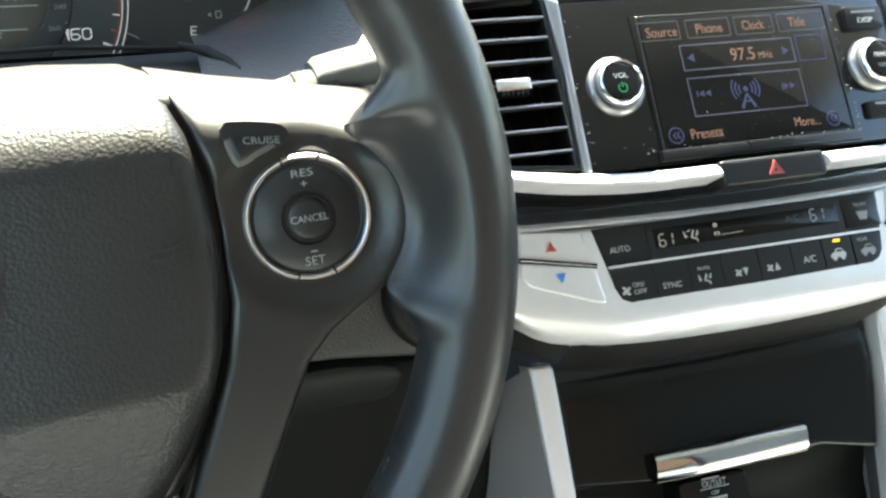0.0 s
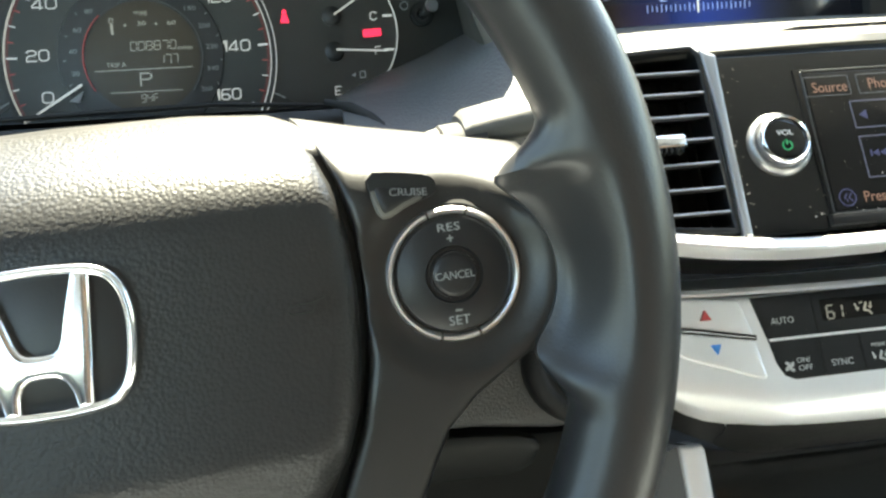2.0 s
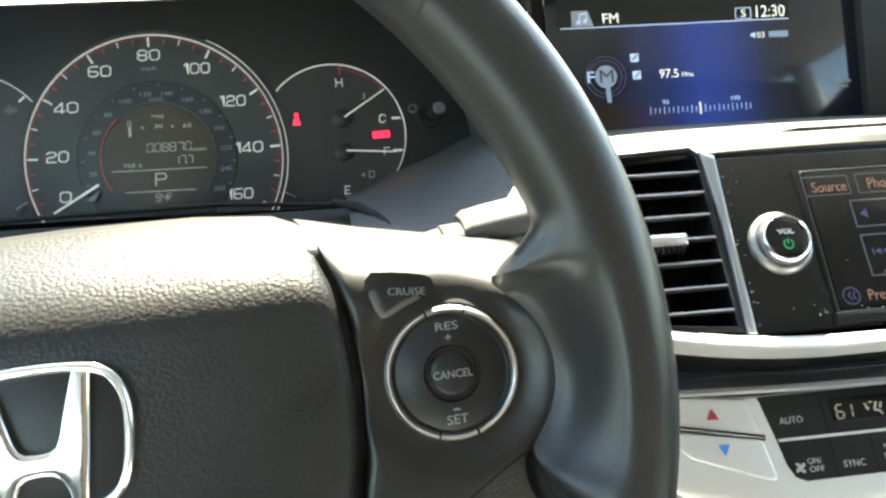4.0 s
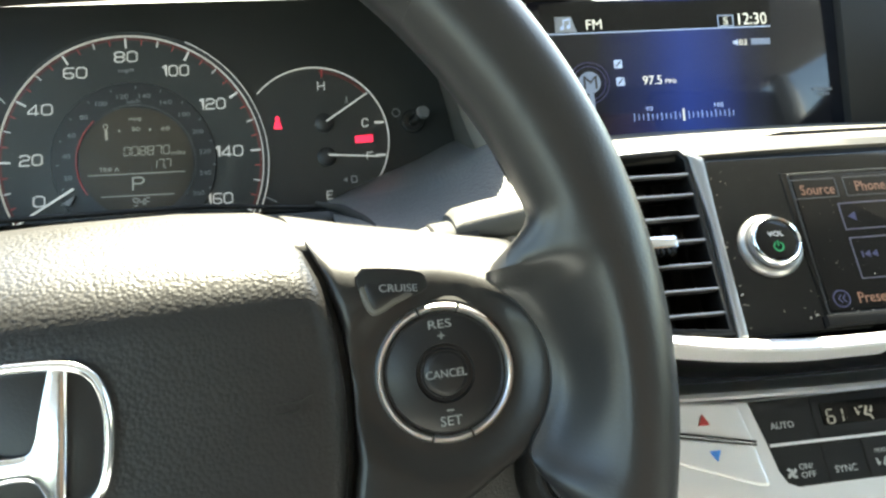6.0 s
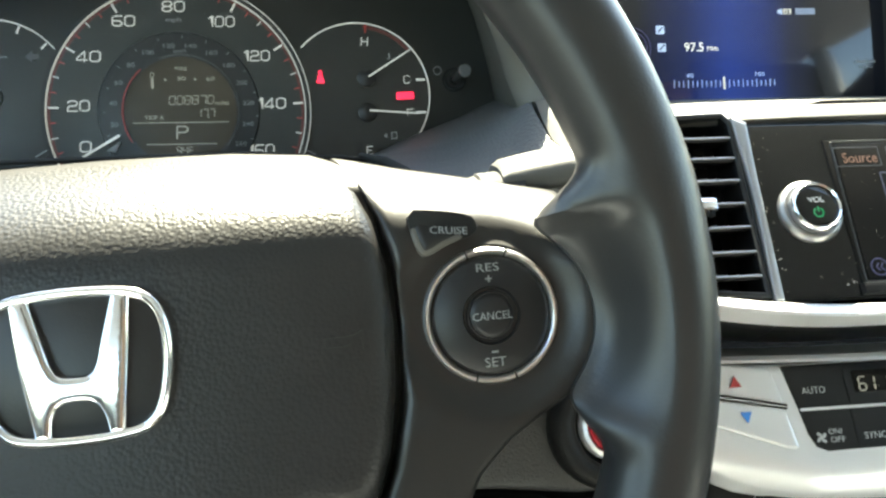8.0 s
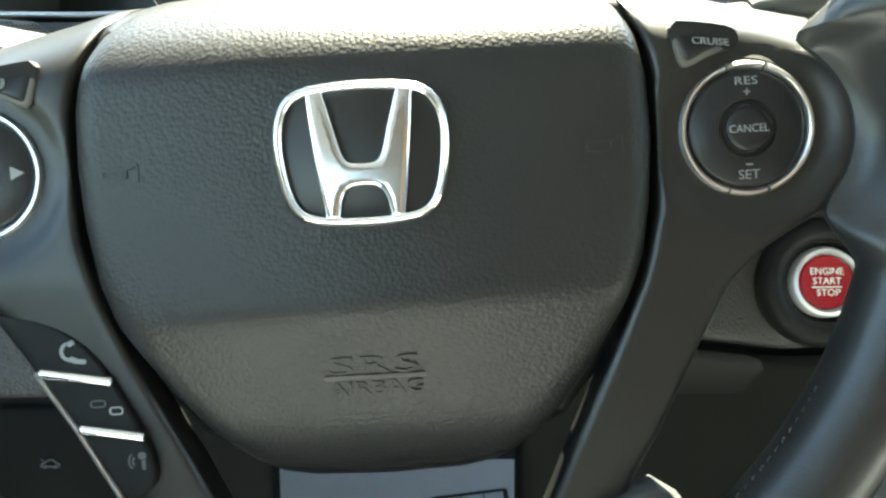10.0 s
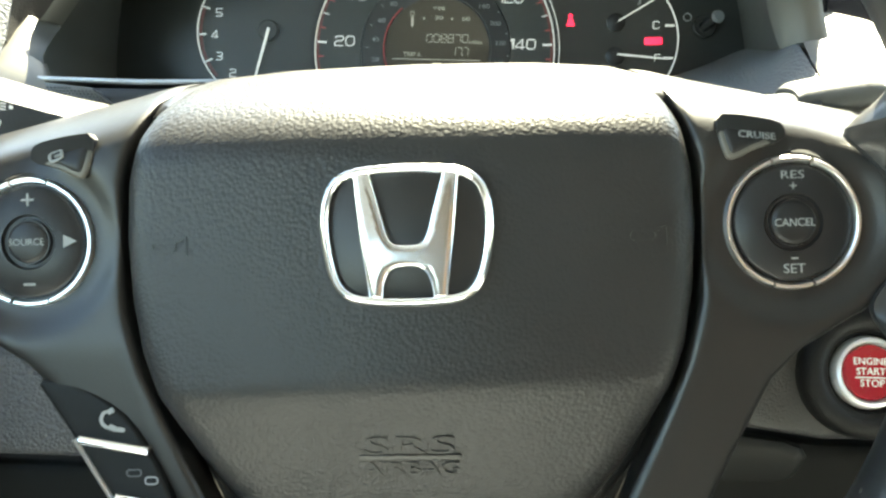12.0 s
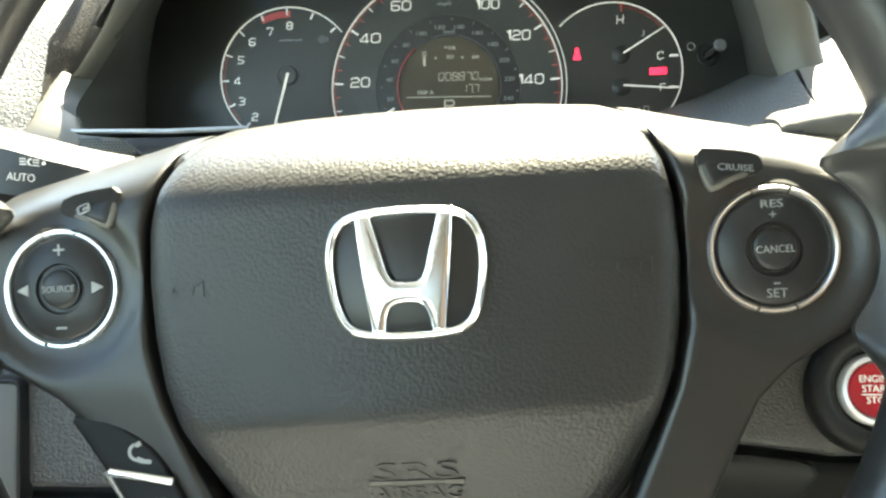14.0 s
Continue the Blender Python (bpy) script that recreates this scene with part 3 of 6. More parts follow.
part("badge_emblem", patch(BARS, lambda x, z: EY - 2.6 + 0.0036 * (z - badge_c[1]) ** 2, 0.9, 1.9, 1.5, 5.0), CHROME, badge, "two tapered chrome uprights joined by a crossbar")
part("badge_backing", slab(inset(ccw(BADGE), 2.0), EY + 1.2, EY + 5, 0.4), SPOKE, badge)


# the spokes: a horn-shaped panel on each side that runs down into a lower spoke
def spoke_top(x, z):
    """The spoke's face before its dish is sunk."""
    y = 0.8
    top = 56.0 - 0.25 * max(0.0, abs(x) - 84.0)
    if z > top - 27:
        t = (z - top + 27) / 27.0
        y += 31.0 * t * t
    if z < -35:
        y += (-35 - z) * 0.10
    return y


def spoke_y(x, z):
    y = spoke_top(x, z)
    d = math.hypot(abs(x) - 124, z)
    if d < 33:
        t = min(1.0, (33 - d) / 9.0)
        y += 3.2 * t * t * (3 - 2 * t)
    return y


SPOKE_O = [(78, 57), (100, 51.5), (121, 47.5), (141, 43), (158, 40), (163, 20), (163, -10), (156, -20), (147, -28), (138, -33), (127, -40), (117, -50), (107.5, -68), (92, -99), (83.5, -114), (74, -138), (48, -138), (57, -118), (64.5, -100), (74.5, -78), (81, -63), (88.5, -44), (93.2, -24), (94.4, 0), (93.6, 18), (90.2, 34), (85, 46)]
for side in (-1, 1):
    o = [(side * x + HUB_X * max(0.0, min(1.0, (120 - x) / 26.0)), z) for x, z in SPOKE_O]
    sp = part("spoke", patch(o, spoke_y, 3.0, 3.0, 2.6, 14.0), SPOKE, wheel, "satin black spoke panel")
    tip = [(70, -122), (90, -116), (99, -122), (112, -146), (74, -150)]
    part("spoke_foot", slab([(side * x + 1.5, z) for x, z in tip], 5, 18, 1.5), FOOT_GREY, sp, "grey satin spoke foot")
def shell_y(x, z):
    t = min(1.0, max(0.0, (z - 34) / 16.0))
    t = t * t * (3 - 2 * t)
    return (15.0 + 0.1 * max(0.0, -50 - z)) * (1 - t) + (cover_y(x, z) + 3.6) * t


part("hub_shell", patch([(x * 1.08, z * (1.02 if z > -95 else 0.97)) for x, z in COVER], shell_y, 4.0, 4.0, 4.0, 20.0), SPOKE, wheel, "dark hub shell behind the cover")


def dial(cx, cz, left):
    """A four-way dial with a chrome ring in four arcs and a round button in its middle."""
    d = part("dial", lathe([(0, -2.6), (7.4, -2.6), (7.6, -1.2), (8.6, -1.2), (9.2, -2.4), (17.6, -1.6), (18.6, -0.8), (19.0, 0.8), (19.0, 5), (0, 5)], cx, cz, 48), BUTTON, wheel, "four-way dial")
    part("dial_well", lathe([(19.0, 1.0), (22.6, 0.2), (24.0, 1.2), (24.0, 5), (19.0, 5), (19.0, 1.0)], cx, cz, 48), GAP, d)
    for a0, a1 in ((-71, 71), (73.5, 106.5), (109, 251), (253.5, 286.5)):
        proud = 0.0 if abs(a0) > 72 and a0 not in (109,) else 0.5
        ring = lathe([(19.2, 0.5), (19.4, -1.2 - proud), (20.1, -1.9 - proud), (20.9, -1.9 - proud), (21.5, -1.0 - proud), (21.7, 1.5), (19.2, 1.5), (19.2, 0.5)], cx, cz, max(6, int((a1 - a0) / 5)), a0, a1)
        part("chrome_ring", ring, RING_CHROME, d, "chrome ring segment")
    b = part("centre_button", lathe([(0, -3.6), (5.4, -3.5), (6.6, -3.0), (7.2, -2.2), (7.2, 3), (0, 3)], cx, cz, 32), BUTTON, d)
    if left:
        words("SOURCE", cx, cz, 12.0, 2.3, SWITCH_INK, b, -3.75)
        words("+", cx, cz + 14, 4.2, 4.2, SWITCH_INK, d, -2.35)
        words("-", cx, cz - 14, 4.0, 0.9, SWITCH_INK, d, -2.35)
        for s in (-1, 1):
            part("arrow_mark", slab([(cx + s * 16.2, cz), (cx + s * 11.8, cz + 2.2), (cx + s * 11.8, cz - 2.2)], -2.6, -1.6, 0), SWITCH_INK, d)
    else:
        words("CANCEL", cx, cz, 12.6, 2.5, SWITCH_INK, b, -3.75)
        words("RES", cx, cz + 15.2, 7.2, 2.6, SWITCH_INK, d, -2.3)
        words("+", cx, cz + 11.6, 2.2, 2.2, SWITCH_INK, d, -2.6)
        words("-", cx, cz - 11.4, 2.2, 0.6, SWITCH_INK, d, -2.6)
        words("SET", cx, cz - 14.6, 6.8, 3.0, SWITCH_INK, d, -2.3)
    d.location.y = 0.0042
    return d


dial(124.5, 0, False)
dial(-124.2, -0.2, True)

# the wedge-shaped buttons above the dials
for side in (-1, 1):
    o = [(101.4, 34.9), (112, 33.9), (121.4, 31.8), (123.4, 29.4), (123.2, 25.4), (114, 23.2), (107.8, 19.8), (104.6, 20.0), (102.8, 25)]
    o = smooth_outline([(side * (x - 1.2), z + 0.5) for x, z in o], 1)
    w = part("wedge_well", slab(ccw(o), spoke_top(112, 22) - 0.2, 8, 0.3), GAP, wheel)
    wb = part("wedge_button", patch(inset(ccw(o), 1.2), lambda x, z: spoke_top(x, z) - 2.0, 1.0, 2.2, 2.0, 5.0), BUTTON, w, "wedge-shaped button")
    edge = patch(ccw(o), lambda x, z: spoke_top(x, z) - 1.3, 1.2, 1.2, 1.0, 4.0)
    part("wedge_edge", edge, LIP, w, "paler bevelled edge")
    if side > 0:
        laid(words("CRUISE", 113.0, 27.8, 11.8, 2.3, SWITCH_INK, wb, spoke_top(113.0, 27.8) - 3.1, turn=-6, thick=0.6), spoke_top, 113.0, 27.8)
    else:
        top = spoke_top(113, 28) - 2.9
        page = frame_slab(rrect(5.0, 3.8, 1.2, -113.2, 27.8, turn=22), 0.8, top, top + 0.8, 0.1)
        laid(part("page_mark", page, SWITCH_INK, wb), spoke_top, -113.0, 28.0)
        laid(part("page_mark", slab(rrect(2.4, 0.8, 0.3, -112.4, 28.0, turn=22), top, top + 0.8, 0), SWITCH_INK, wb), spoke_top, -113.0, 28.0)

# the three-button strip on the lower left spoke
PH = [(-124, -45.2), (-112, -46.4), (-100, -52), (-91, -60), (-84, -72), (-78, -86), (-74, -97), (-74, -105), (-78, -109), (-84.5, -110), (-97.5, -86), (-109.8, -66.5), (-117.3, -55)]
phone = part("phone_switch", patch(smooth_outline(PH, 1), lambda x, z: 2.0, 2.5, 1.5, 1.2, 8.0), SWITCH_BLACK, wheel, "satin black three-button phone switch")
part("chrome_edge", sweep([(-110.4, 2.4, -65.8), (-98, 2.4, -86.2), (-85.2, 2.4, -109.8)], [0.95, 0.95, 0.95], 8), RING_CHROME, phone)
part("chrome_bar", sweep([(-108.4, 1.8, -65.7), (-85.4, 1.8, -69.9)], [1.7, 1.7], 12), CHROME, phone, "polished chrome divider")
part("chrome_bar", sweep([(-96.7, 1.8, -85.0), (-76.2, 1.8, -88.8)], [1.7, 1.7], 12), CHROME, phone, "polished chrome divider")
hs = arc_bar(-98.4, -59.2, 2.2, 3.3, 110, 270, 1.7, 2.3)
slab(rrect(2.2, 1.7, 0.4, -97.9, -56.5, turn=25), 1.6, 2.3, 0, hs)
slab(rrect(2.4, 1.8, 0.4, -97.5, -62.0, turn=-20), 1.6, 2.3, 0, hs)
slab(rrect(4.2, 1.5, 0.6, -95.4, -62.6, turn=-6), 1.6, 2.3, 0, hs)
part("handset_mark", hs, SWITCH_INK, phone)
bk = frame_slab(rrect(4.6, 2.8, 1.2, -84.8, -79.6), 0.5, 1.7, 2.3, 0.1)
part("back_mark", bk, GREY_INK, phone)
part("back_mark", frame_slab(rrect(5.2, 2.6, 1.2, -90.6, -77.0), 0.45, 1.7, 2.3, 0.1), DIM_INK, phone)
tk = arc_bar(-79.0, -96.8, 1.5, 2.0, 130, 230, 1.7, 2.3)
arc_bar(-79.0, -96.8, 2.8, 3.3, 130, 230, 1.7, 2.3, bm=tk)
slab(rrect(2.6, 2.2, 0.9, -77.6, -95.0), 1.7, 2.3, 0, tk)
slab(rrect(1.2, 3.4, 0.5, -77.2, -98.0), 1.7, 2.3, 0, tk)
part("voice_mark", tk, DIM_INK, phone)

# ================= column, stalks =================
column = thing("steering_column", "dark plastic steering column cover behind the wheel", "column cover", dash(0, 0, 0))
ring = []
for y, k in ((34, 0.9), (60, 1.0), (120, 1.05), (185, 1.05)):
    ring.append([(x * k, y, z * k + (y - 34) * 0.05) for x, z in rrect(104, 96, 26, 2, -4, 6)])
part("cover", loft(ring, caps=True), DASH_HARD, column)

LIE = math.tan(radians(TILT))


def lever(stations, cy, depth, front=0.5):
    """A stalk through stations (x, height, half thickness), its top level in the car."""
    rows = []
    for x, zc, h in stations:
        rows.append([(x, cy + dy, zc + dz + dy * LIE) for dy, dz in ((-depth, -h * 0.5), (-depth * 0.7, -h), (depth * 0.7, -h), (depth, -h * 0.5), (depth, h * 0.5), (depth * 0.7, h), (-depth * 0.7, h * max(1.0, front + 0.12)), (-depth, h * front))])
    return loft(rows, caps=True)


def round_lever(stations, cy, depth):
    """A stalk with a rounded section, through stations (x, height, half thickness)."""
    rows = []
    for x, zc, h in stations:
        row = []
        for q in range(20):
            c, s = math.cos(math.pi * q / 10), math.sin(math.pi * q / 10)
            dy, dz = depth * math.copysign(abs(c) ** 0.8, c), h * math.copysign(abs(s) ** 0.8, s)
            row.append((x, cy + dy, zc + dz + dy * LIE * 0.6))
        rows.append(row)
    return loft(rows, caps=True)


wiper = thing("wiper_stalk", "black wiper stalk in full sunlight behind the wheel", "stalk", dash(0, 0, 0))
# Black stalk: sunlight put into the paler grey, shade into the near-black collar.
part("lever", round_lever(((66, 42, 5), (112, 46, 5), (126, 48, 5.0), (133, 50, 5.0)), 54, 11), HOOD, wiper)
part("collar", round_lever(((129.5, 49.5, 3.0), (130.5, 50.2, 4.6), (146, 51.0, 5.4)), 51, 12), GAP, wiper, "collar with shade put into its colour")
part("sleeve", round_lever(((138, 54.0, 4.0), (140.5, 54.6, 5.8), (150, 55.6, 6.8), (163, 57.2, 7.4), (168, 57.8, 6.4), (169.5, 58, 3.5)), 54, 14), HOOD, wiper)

lamp_stalk = thing("light_stalk", "black headlamp stalk with white marks, sunlit on top", "stalk", dash(0, 0, 0))
part("lever", lever(((-66, 38, 4), (-112, 38.5, 4.5), (-127, 40, 5)), 56, 12), DASH_HARD, lamp_stalk)
knob = part("knob", lever(((-124, 39, 4), (-126, 39.4, 5.6), (-140, 40, 7.6), (-150, 40.8, 9.0), (-165, 42.7, 11), (-206, 52, 12), (-208, 52.5, 8)), 54, 17, 1.15), DASH_HARD, lamp_stalk)
words("AUTO", -159.6, 38.0, 12, 3.2, WHITE_INK, knob, 36.4, turn=-6)
beam = arc_bar(-155.4, 44.0, 1.0, 1.5, 90, 270, 36.4, 37.2)
for dz in (-1.1, 0, 1.1):
    line(-160.2, 44.4 + dz, -157.6, 44.2 + dz, 0.45, 36.4, 37.2, bm=beam)
    line(-154.6, 43.8 + dz, -152.2, 43.6 + dz, 0.45, 36.4, 37.2, bm=beam)
slab(rrect(1.3, 1.3, 0.4, -150.2, 43.3), 36.4, 37.2, 0, beam)
part("lamp_mark", beam, WHITE_INK, knob)

# ================= instrument cluster =================
FY = 262.0
cluster = thing("instrument_cluster", "round white-lettered gauges under a dark hood", "instrument cluster", dash(0, 0, 0))
part("face_plate", slab(rrect(420, 150, 30, -8, 135), FY, FY + 6, 1), FACE, cluster)
SX, SZ = -7.7, 116.2
speedo = part("speedometer", lathe([(0, FY - 2.0), (73.0, FY - 2.0), (73.0, FY + 1), (0, FY + 1)], SX, SZ, 72), FACE_BLUE, cluster, "speedometer with grey-blue band")
part("bezel_ring", lathe([(73.2, FY - 3.2), (73.5, FY - 3.6), (73.8, FY - 3.2), (73.8, FY), (73.2, FY), (73.2, FY - 3.2)], SX, SZ, 96), WHITE_INK, speedo, "thin bright ring")
part("dark_ring", lathe([(73.8, FY - 2.6), (76.2, FY - 2.8), (76.4, FY), (73.8, FY), (73.8, FY - 2.6)], SX, SZ, 96), FACE_DARK, speedo, "dark outer ring")
part("outer_ring", arc_bar(SX, SZ, 76.3, 76.75, -60, 64, FY - 3.3, FY), WHITE_INK, speedo, "thin bright outer line")
IX, IZ = -5.6, 116.3
part("inner_band", lathe([(0, FY - 3), (45.6, FY - 3), (46.2, FY - 1.8), (46.2, FY - 1), (0, FY - 1)], -6.8, 116.8, 64), FACE_DARK, speedo)
part("grey_arc", arc_bar(IX, IZ, 32.7, 33.2, -38, 110, FY - 4.2, FY - 3.0), DIM_INK, speedo)
part("red_arc", arc_bar(IX, IZ, 32.7, 33.3, 132, 212, FY - 4.2, FY - 3.0), RED_INK, speedo)
lcd = part("display", lathe([(0, FY - 3.6), (31.6, FY - 3.6), (31.6, FY - 2), (0, FY - 2)], IX, IZ, 56), LCD, speedo, "brownish liquid crystal display")
for i in range(33):
    a = radians(90 + 116 - i * 232 / 32)
    if i % 4 == 0 or i % 4 == 2:
        r0 = 66.5 if i % 4 == 0 else 68.6
        part("tick", line(SX + r0 * math.cos(a), SZ + r0 * math.sin(a), SX + 72.2 * math.cos(a), SZ + 72.2 * math.sin(a), 1.1 if i % 4 == 0 else 0.65, FY - 2.6, FY - 1.6), WHITE_INK, speedo)
    else:
        part("fine_tick", line(SX + 68.5 * math.cos(a), SZ + 68.5 * math.sin(a), SX + 71.5 * math.cos(a), SZ + 71.5 * math.sin(a), 0.6, FY - 2.5, FY - 1.6), RED_INK, speedo)
part("red_band", arc_bar(SX, SZ, 71.2, 72.8, -26, 206, FY - 2.3, FY - 1.6), DARK_RED_INK, speedo)
for s, x, z, w in (("0", -60, 97, 7), ("20", -63, 120.6, 13), ("40", -56.4, 149, 14), ("60", -36.3, 169.4, 13.5), ("80", -8, 177.7, 13.5), ("100", 19.2, 168.6, 15.5), ("120", 38.7, 148.2, 15.5), ("140", 46.4, 120, 16.5), ("160", 39.2, 92.6, 15.5)):
    figures(s, x, z, w - 1.2, 5.8, 0.68, WHITE_INK, speedo, FY - 2.6)
words("mph", SX - 0.6, 169.6, 8.6, 3.2, GREY_INK, speedo, FY - 2.4)
for i, s in enumerate(("20", "40", "60", "80", "100", "120", "140", "160", "180", "200", "220", "240", "260")):
    a = radians(190.5 - i * 18.44)
    words(s, IX + 38.6 * math.cos(a), IZ + 38.6 * math.sin(a), 4.4 if len(s) < 3 else 6.4, 2.6, DIAL_GREY, speedo, FY - 3.4)
    part("fine_tick", line(IX + 42.6 * math.cos(a + 0.13), IZ + 42.6 * math.sin(a + 0.13), IX + 44.0 * math.cos(a + 0.13), IZ + 44.0 * math.sin(a + 0.13), 0.4, FY - 3.5, FY - 2.8), DIAL_GREY, speedo)
words("km/h", -5.2, 151.4, 7.4, 2.4, DIAL_GREY, speedo, FY - 3.4)
for s, x, z, w, h in (("mpg", -4.9, 140.8, 7, 2.2), ("30", -4.9, 135.2, 4.8, 2.4), ("60", 11.6, 134.8, 4.8, 2.4), ("miles", 17.8, 120.6, 8.0, 2.3), ("TRIP A", -20.9, 112.7, 10.8, 2.5)):
    words(s, x, z, w, h, LCD_TEXT, lcd, FY - 4.0)
segments("008870", 0.4, 122.6, 25.0, 4.8, 0.42, LCD_TEXT, lcd, FY - 4.0)
segments("17.7", 8.0, 114.7, 10.6, 4.8, 0.45, LCD_TEXT, lcd, FY - 4.0)
figures("P", -5.4, 103.8, 6.0, 7.0, 0.8, LCD_TEXT, lcd, FY - 4.0)
segments("94F", -4.3, 93.2, 9.2, 4.2, 0.42, LCD_TEXT, lcd, FY - 4.0)
figures("0", -21.3, 137.4, 2.0, 2.8, 0.4, LCD_TEXT, lcd, FY - 4.0)
for x0, x1, z in ((-33, 21, 109.8), (-26, 14, 97.2)):
    part("rule", line(x0, z, x1, z - 0.4, 0.45, FY - 4.0, FY - 3.4), LCD_TEXT, lcd)
for x in (-14, 3):
    part("dot", disc(0.7, x, 134.6, FY - 4.0, FY - 3.4, 0.1, 8), LCD_TEXT, lcd)
part("gauge_slot", slab(rrect(1.4, 6, 0.6, -21.3, 132.6), FY - 3.9, FY - 3.4, 0), LCD_TEXT, lcd)
part("pointer", line(-40.3, 102.6, -66, 87.6, 1.3, FY - 6.5, FY - 5.3, 0.9), WHITE_INK, speedo, "white pointer")
part("pointer_root", slab([(-48, 94), (-40, 99), (-43, 93)], FY - 6, FY - 3.5, 0.3), GREY_INK, speedo)

TX, TZ = -110.7, 126.4
tach = part("rev_counter", lathe([(0, FY - 1), (44.4, FY - 1), (44.4, FY + 1), (0, FY + 1)], TX, TZ, 56), FACE, cluster, "rev counter")
part("ring_line", arc_bar(TX, TZ, 44.5, 45.1, 38, 232, FY - 1.9, FY - 0.6), WHITE_INK, tach)
part("red_band", arc_bar(TX, TZ, 41.8, 43.6, 160, 222, FY - 1.6, FY - 0.9), DARK_RED_INK, tach)
part("red_zone", arc_bar(TX, TZ, 38.2, 42.2, 88, 116, FY - 1.7, FY - 0.9), RED_INK, tach, "red zone")
for i in range(9):
    a = radians(230 - i * 20.0 * 1.16)
    part("tick", line(TX + 39.4 * math.cos(a), TZ + 39.4 * math.sin(a), TX + 43.8 * math.cos(a), TZ + 43.8 * math.sin(a), 0.9, FY - 1.8, FY - 0.9), WHITE_INK, tach)
for s, x, z in (("1", -118, 93), ("2", -132.6, 100), ("3", -141.3, 110.3), ("4", -144.3, 123.9), ("5", -142, 137.4), ("6", -134.4, 149), ("7", -122.7, 155.6), ("8", -109.5, 158.9)):
    figures(s, x, z, 3.6 if s != "1" else 1.2, 4.6, 0.6, WHITE_INK, tach, FY - 1.8)
words("x1000rpm", -108.8, 149.4, 15, 2.0, GREY_INK, tach, FY - 1.6)
part("pointer", line(TX + 0.8, TZ + 1, -118.8, 92.5, 1.5, FY - 5.5, FY - 4.3, 1.0), WHITE_INK, tach, "white pointer")
part("pointer_cap", lathe([(0, FY - 4), (5.6, FY - 4), (6.6, FY - 3), (6.6, FY), (0, FY)], TX, TZ, 28), DASH_HARD, tach, "dark grey pointer cap")
part("turn_arrow", slab([(-91.5, 149.5), (-87.5, 153), (-87.5, 151), (-84, 151), (-84, 148), (-87.5, 148), (-87.5, 146)], FY - 1.6, FY - 0.9, 0), DIM_INK, tach)

AX, AZ = 97.0, 124.0
aux = part("fuel_and_heat_gauge", lathe([(0, FY - 0.8), (43, FY - 0.8), (43, FY + 1), (0, FY + 1)], AX, AZ, 56), FACE, cluster, "fuel and temperature gauge")
part("ring_line", arc_bar(AX, AZ, 43.2, 43.8, -52, 138, FY - 1.9, FY - 0.6), WHITE_INK, aux)
part("red_band", arc_bar(AX, AZ, 40.4, 42.2, 40, 84, FY - 1.5, FY - 0.8), DARK_RED_INK, aux)
part("red_tick", line(103, 161.5, 103.3, 166.5, 1.0, FY - 1.8, FY - 0.9), RED_INK, aux)
for s, x, z, w, h in (("H", 102.3, 156.2, 4.6, 5.6), ("C", 127.0, 132.9, 4.4, 5.2), ("F", 128.2, 113.0, 3.8, 4.6), ("E", 102.9, 90.7, 4.0, 5.4)):
    figures(s, x, z, w * 0.8, h * 0.86, 0.54, WHITE_INK, aux, FY - 1.7)
words("J", 116.2, 147.2, 2.4, 3.8, GREY_INK, aux, FY - 1.5)
part("tick", line(132.6, 132.8, 138.0, 132.8, 1.2, FY - 1.8, FY - 0.9), WHITE_INK, aux)
part("tick", line(132.0, 113.0, 137.8, 113.0, 1.2, FY - 1.8, FY - 0.9), WHITE_INK, aux)
part("pointer", line(104, 134.6, 129.2, 150.4, 0.9, FY - 4.5, FY - 3.4, 0.7), WHITE_INK, aux, "white pointer")
part("pointer", line(103.8, 114.4, 133.6, 112.0, 0.9, FY - 4.5, FY - 3.4, 0.7), WHITE_INK, aux, "white pointer")
for z in (134, 113.5):
    part("pointer_cap", lathe([(0, FY - 3.6), (4.6, FY - 3.4), (5.6, FY - 2.6), (5.6, FY), (0, FY)], 102.6, z, 24), FACE_DARK, aux)
part("fuel_lamp_bar", slab(rrect(10.6, 4.2, 0.6, 125.6, 123.3, turn=2), FY - 1.6, FY - 0.9, 0.1), RED_LAMP, aux, "lit red warning bar")
bl = slab(circle(1.3, 75.3, 137.9, 12), FY - 1.4, FY - 0.2, 0)
slab([(72.8, 131.8), (77.8, 131.8), (76.6, 136.2), (74.0, 136.2)], FY - 1.4, FY - 0.2, 0, bl)
part("seat_belt_lamp", bl, RED_LAMP, cluster, "lit red seat belt lamp")
part("turn_arrow", slab([(77.5, 147.3), (73.5, 151), (73.5, 149), (69.5, 149), (69.5, 145.6), (73.5, 145.6), (73.5, 143.8)], FY - 0.6, FY + 0.5, 0), DIM_INK, cluster)
part("lamp_window", frame_slab(rrect(9, 5, 1, 83.3, 116), 0.5, FY - 0.6, FY + 0.5, 0.1), DIM_INK, cluster)
fp = frame_slab(rrect(3.6, 4.2, 0.4, 118, 99.4), 0.6, FY - 1.5, FY - 0.8, 0.1)
slab([(111.6, 99.4), (113.8, 100.8), (113.8, 98)], FY - 1.5, FY - 0.8, 0, fp)
part("fuel_pump_mark", fp, GREY_INK, aux)
part("side_tick", line(64.6, 92.5, 71.5, 88.6, 0.7, FY - 1.5, FY - 0.2), GREY_INK, cluster)
part("side_tick", line(-88, 92, -81, 96, 0.7, FY - 1.5, FY - 0.2), GREY_INK, cluster)
